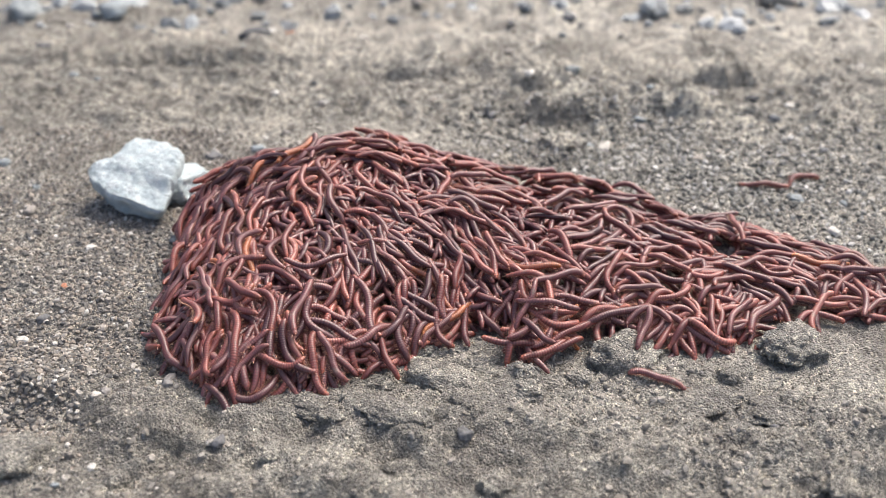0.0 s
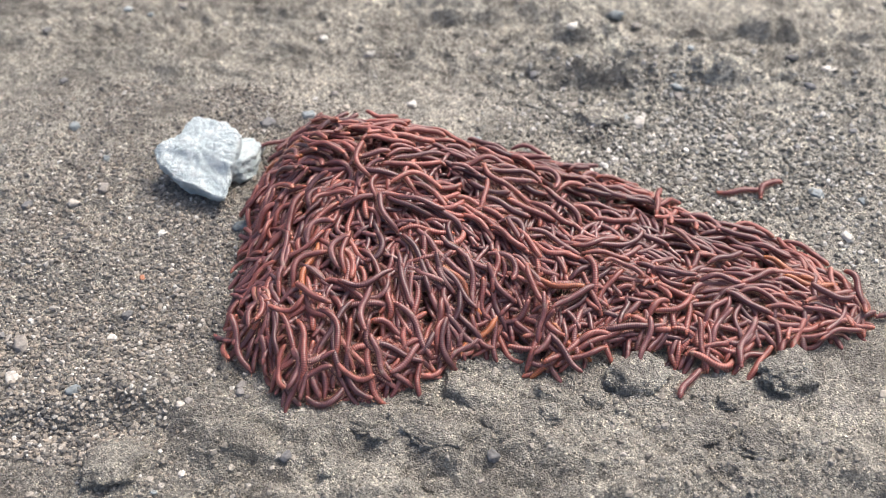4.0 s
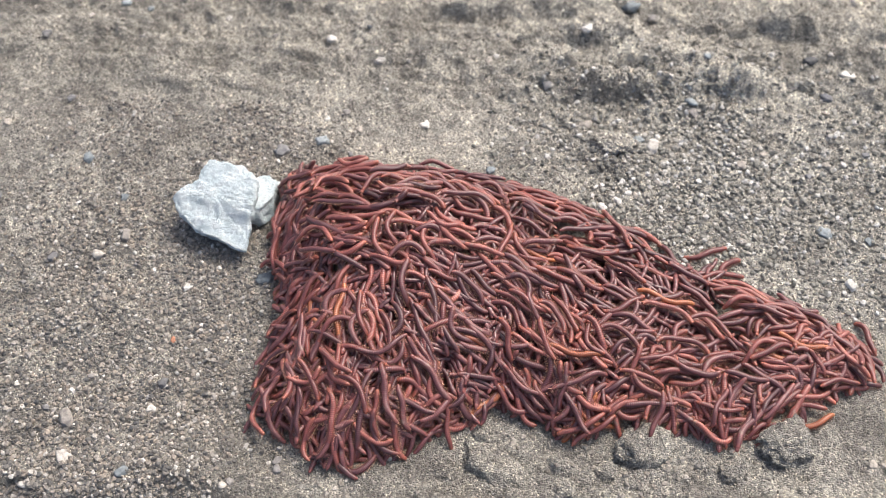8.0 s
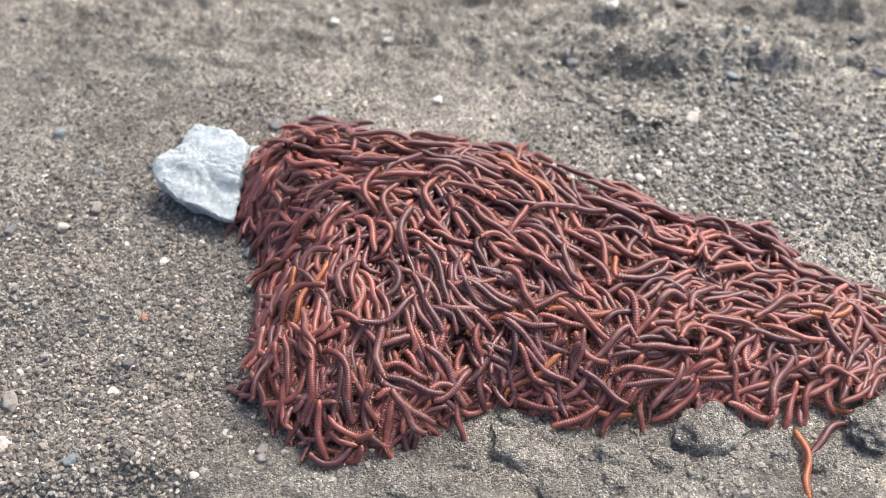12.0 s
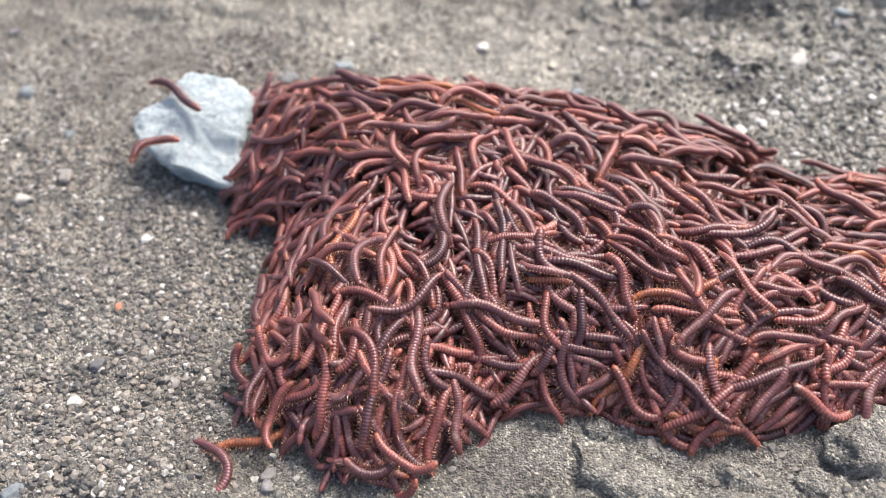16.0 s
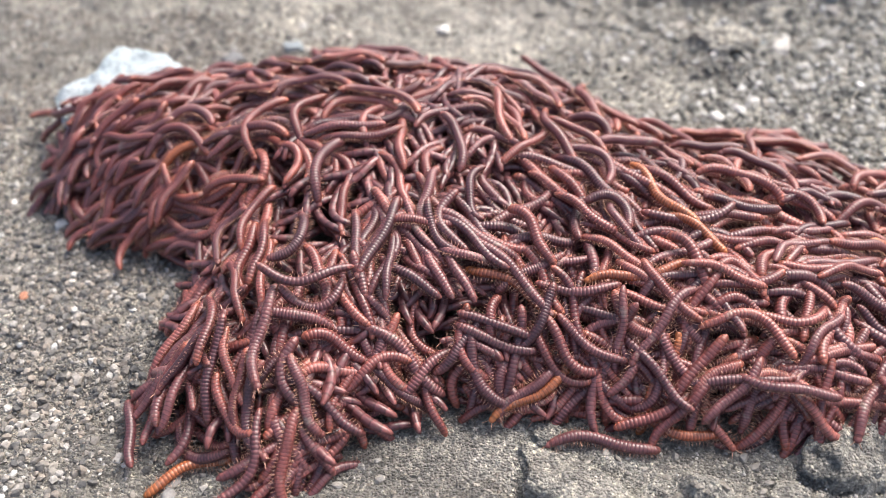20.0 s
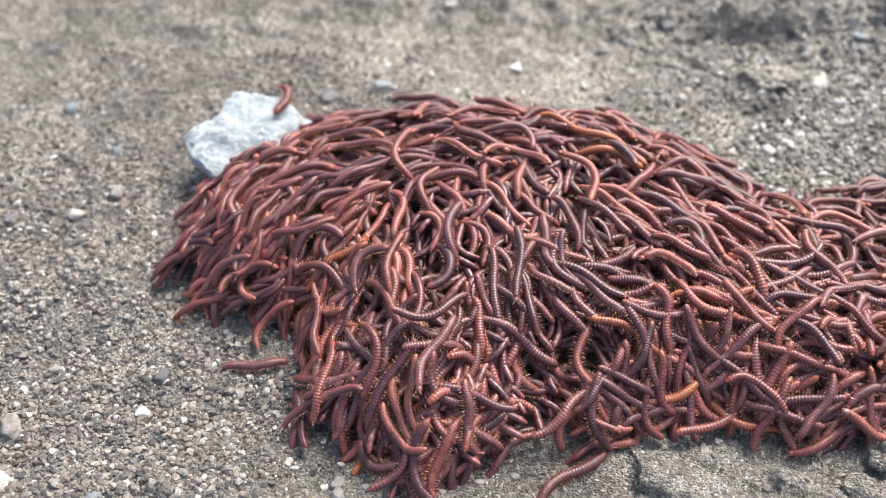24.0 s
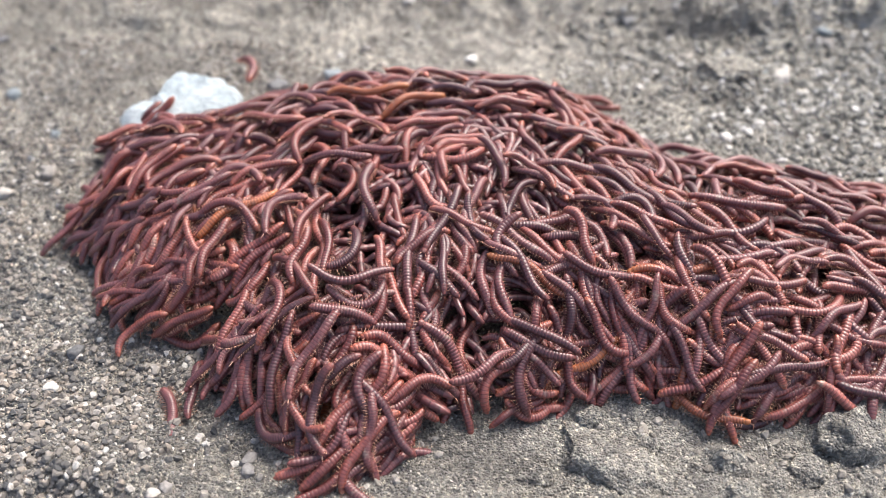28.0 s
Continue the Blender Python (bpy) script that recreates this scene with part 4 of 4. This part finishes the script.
def rubble_place(r):
    x = float(r.uniform(-0.9, 1.0))
    return x, 1.0 + (0.08 if x > -0.22 else 0.0) + 0.06 * noise.noise(Vector((x * 4, 0, 0))) + 0.6 * float(r.random()) ** 0.75


PALE = grit_material("pale_rubble", [(0.0, (0.19, 0.20, 0.205)), (0.4, (0.28, 0.305, 0.32)), (0.8, (0.38, 0.41, 0.425)), (1.0, (0.55, 0.57, 0.58))], True)
CRUMB = grit_material("soil_crumb", [(0.0, (0.17, 0.155, 0.135)), (0.5, (0.25, 0.232, 0.205)), (1.0, (0.34, 0.32, 0.29))], True, 0.95)
SAND = grit_material("pale_sand", [(0.0, (0.24, 0.225, 0.20)), (0.6, (0.40, 0.38, 0.345)), (1.0, (0.62, 0.60, 0.56))], True, 0.6)
scatter("gravel", "fine grey and brown gravel scattered on soil", GRIT, 42000, 9, gravel_place, 0.0005, 0.0016, 1.8, 0.1, True)
COARSE = grit_material("coarse_grit", [(0.0, (0.06, 0.063, 0.062)), (0.25, (0.15, 0.148, 0.132)), (0.55, (0.26, 0.252, 0.222)), (0.85, (0.38, 0.372, 0.345)), (1.0, (0.62, 0.61, 0.59))], True)
scatter("coarse_gravel", "coarse tan and grey gravel packed beside the heap", GRIT, 12500, 39, coarse_place, 0.0009, 0.0025, 1.7, 0.25)
scatter("stony_gravel", "coarse pale and dark grey gravel behind the heap", COARSE, 9000, 49, stony_place, 0.0009, 0.0032, 2.2, 0.25)
scatter("soil_crumbs", "small dry crumbs of grey-brown soil on the ground", CRUMB, 4200, 19, crumb_place, 0.0008, 0.0032, 3.0, -0.05)
scatter("sand_grains", "tiny pale sand grains on dried mud", SAND, 9000, 59, crumb_place, 0.0004, 0.0010, 2.0, 0.3, True)
scatter("rubble", "pale blue-grey stones covering the ground far behind", PALE, 1800, 29, rubble_place, 0.005, 0.019, 1.8, 0.05)

# single millipedes away from the heap: tone, rows of time, x, y, heading
STRAYS = [
    ("dusky", [(0, 0.195, 0.437, -30), (3, 0.205, 0.452, 40), (6, 0.235, 0.468, 60), (28, 0.25, 0.52, 60)]),
    ("red", [(0, 0.317, 0.686, 190), (3, 0.285, 0.67, 200), (6, 0.25, 0.645, 215), (28, 0.16, 0.60, 215)]),
    ("red", [(0, 0.350, 0.70, 195), (3, 0.31, 0.68, 215), (6, 0.27, 0.65, 225), (9, 0.24, 0.61, 225), (28, 0.20, 0.58, 200)]),
    ("dusky", [(0, 0.42, 0.545, 190), (6, 0.36, 0.53, 185), (9, 0.33, 0.525, 170), (28, 0.24, 0.53, 150)]),
    ("amber", [(0, 0.44, 0.54, 190), (4, 0.40, 0.52, 195), (6, 0.36, 0.50, 200), (9, 0.275, 0.483, 195), (12, 0.26, 0.482, 160), (28, 0.24, 0.53, 120)]),
    ("dusky", [(0, 0.30, 0.53, 225), (9, 0.28, 0.50, 225), (11, 0.265, 0.466, 225), (13, 0.232, 0.452, 250), (16, 0.19, 0.462, 200), (28, 0.10, 0.52, 120)]),
    ("amber", [(0, 0.25, 0.54, 250), (9, 0.24, 0.50, 255), (11, 0.236, 0.46, 262), (13, 0.232, 0.425, 265), (15, 0.21, 0.415, 200), (17, 0.23, 0.405, 110), (20, 0.30, 0.40, 20), (28, 0.36, 0.40, 0)]),
    ("dusky", [(0, -0.10, 0.50, 250), (14, -0.085, 0.435, 250), (15.6, -0.10, 0.415, 140), (17, -0.168, 0.450, 125), (18.5, -0.235, 0.475, 150), (21, -0.33, 0.50, 150), (28, -0.45, 0.55, 150)]),
    ("dusky", [(0, -0.095, 0.52, 230), (21, -0.11, 0.51, 215), (24, -0.148, 0.486, 185), (26, -0.165, 0.486, 182), (27, -0.152, 0.470, 235), (28, -0.137, 0.443, 290)]),
    ("amber", [(0, -0.07, 0.50, 270), (15, -0.085, 0.45, 230), (17, -0.118, 0.430, 165), (18.5, -0.095, 0.425, 20), (28, -0.06, 0.46, 60)]),
    ("dusky", [(0, 0.05, 0.52, 250), (18, 0.06, 0.472, 200), (20, 0.078, 0.455, 165), (23.5, 0.022, 0.434, 215), (25, 0.0, 0.43, 190), (28, -0.05, 0.415, 300)]),
]
stray_rows = []
for tone, way in STRAYS:
    ob = copy_thing(MODELS[TONES.index(tone) + len(stray_rows) % (1 if tone == "amber" else 6)], Matrix.Identity(4))
    tagged(ob, LABELS[tone].replace("ringed body", "ringed body crawling over bare soil"))
    stray_rows.append((ob, way))
# two that climb the pale rock
CLIMB = [
    ("dusky", [(0, -0.10, 0.62, 0.012, 180), (12.5, -0.125, 0.635, 0.012, 180), (15, -0.175, 0.632, 0.036, 150), (16, -0.195, 0.645, 0.038, 130), (18, -0.165, 0.655, 0.038, 40), (20, -0.12, 0.66, 0.02, 0), (28, -0.10, 0.64, 0.012, 0)]),
    ("red", [(0, -0.09, 0.65, 0.012, 180), (14, -0.13, 0.63, 0.018, 200), (15.5, -0.185, 0.615, 0.034, 200), (16.5, -0.205, 0.60, 0.022, 230), (19, -0.19, 0.575, 0.008, 280), (28, -0.18, 0.55, 0.008, 300)]),
    ("red", [(0, -0.08, 0.64, 0.012, 180), (22, -0.12, 0.66, 0.018, 180), (23.5, -0.15, 0.665, 0.036, 120), (25, -0.178, 0.65, 0.038, 50), (26.5, -0.16, 0.672, 0.036, 60), (28, -0.155, 0.685, 0.03, 110)]),
]
climb_rows = []
for tone, way in CLIMB:
    ob = copy_thing(MODELS[TONES.index(tone) + (4 if tone == "dusky" else 2)], Matrix.Identity(4))
    tagged(ob, LABELS[tone].replace("ringed body", "ringed body climbing over a rock"))
    climb_rows.append((ob, way))


def between(way):
    """The rows of a way with two more between each pair of them."""
    rows = []
    for a, b in zip(way, way[1:]):
        rows += [tuple(p + (q - p) * k / 3 for p, q in zip(a, b)) for k in range(3)]
    return rows + [way[-1]]


def motions():
    for ob, rows in zip(crawlers, crawl_rows()):
        walk(ob, rows)
    for ob, way in stray_rows:
        walk(ob, [(t, pose(x, y, max(ground_z(x, y), -0.002) + 0.0042, 0, 0, a)) for t, x, y, a in between(way)])
    for ob, way in climb_rows:
        walk(ob, [(t, pose(x, y, z + 0.003, 0, 0, a)) for t, x, y, z, a in way])


motions()
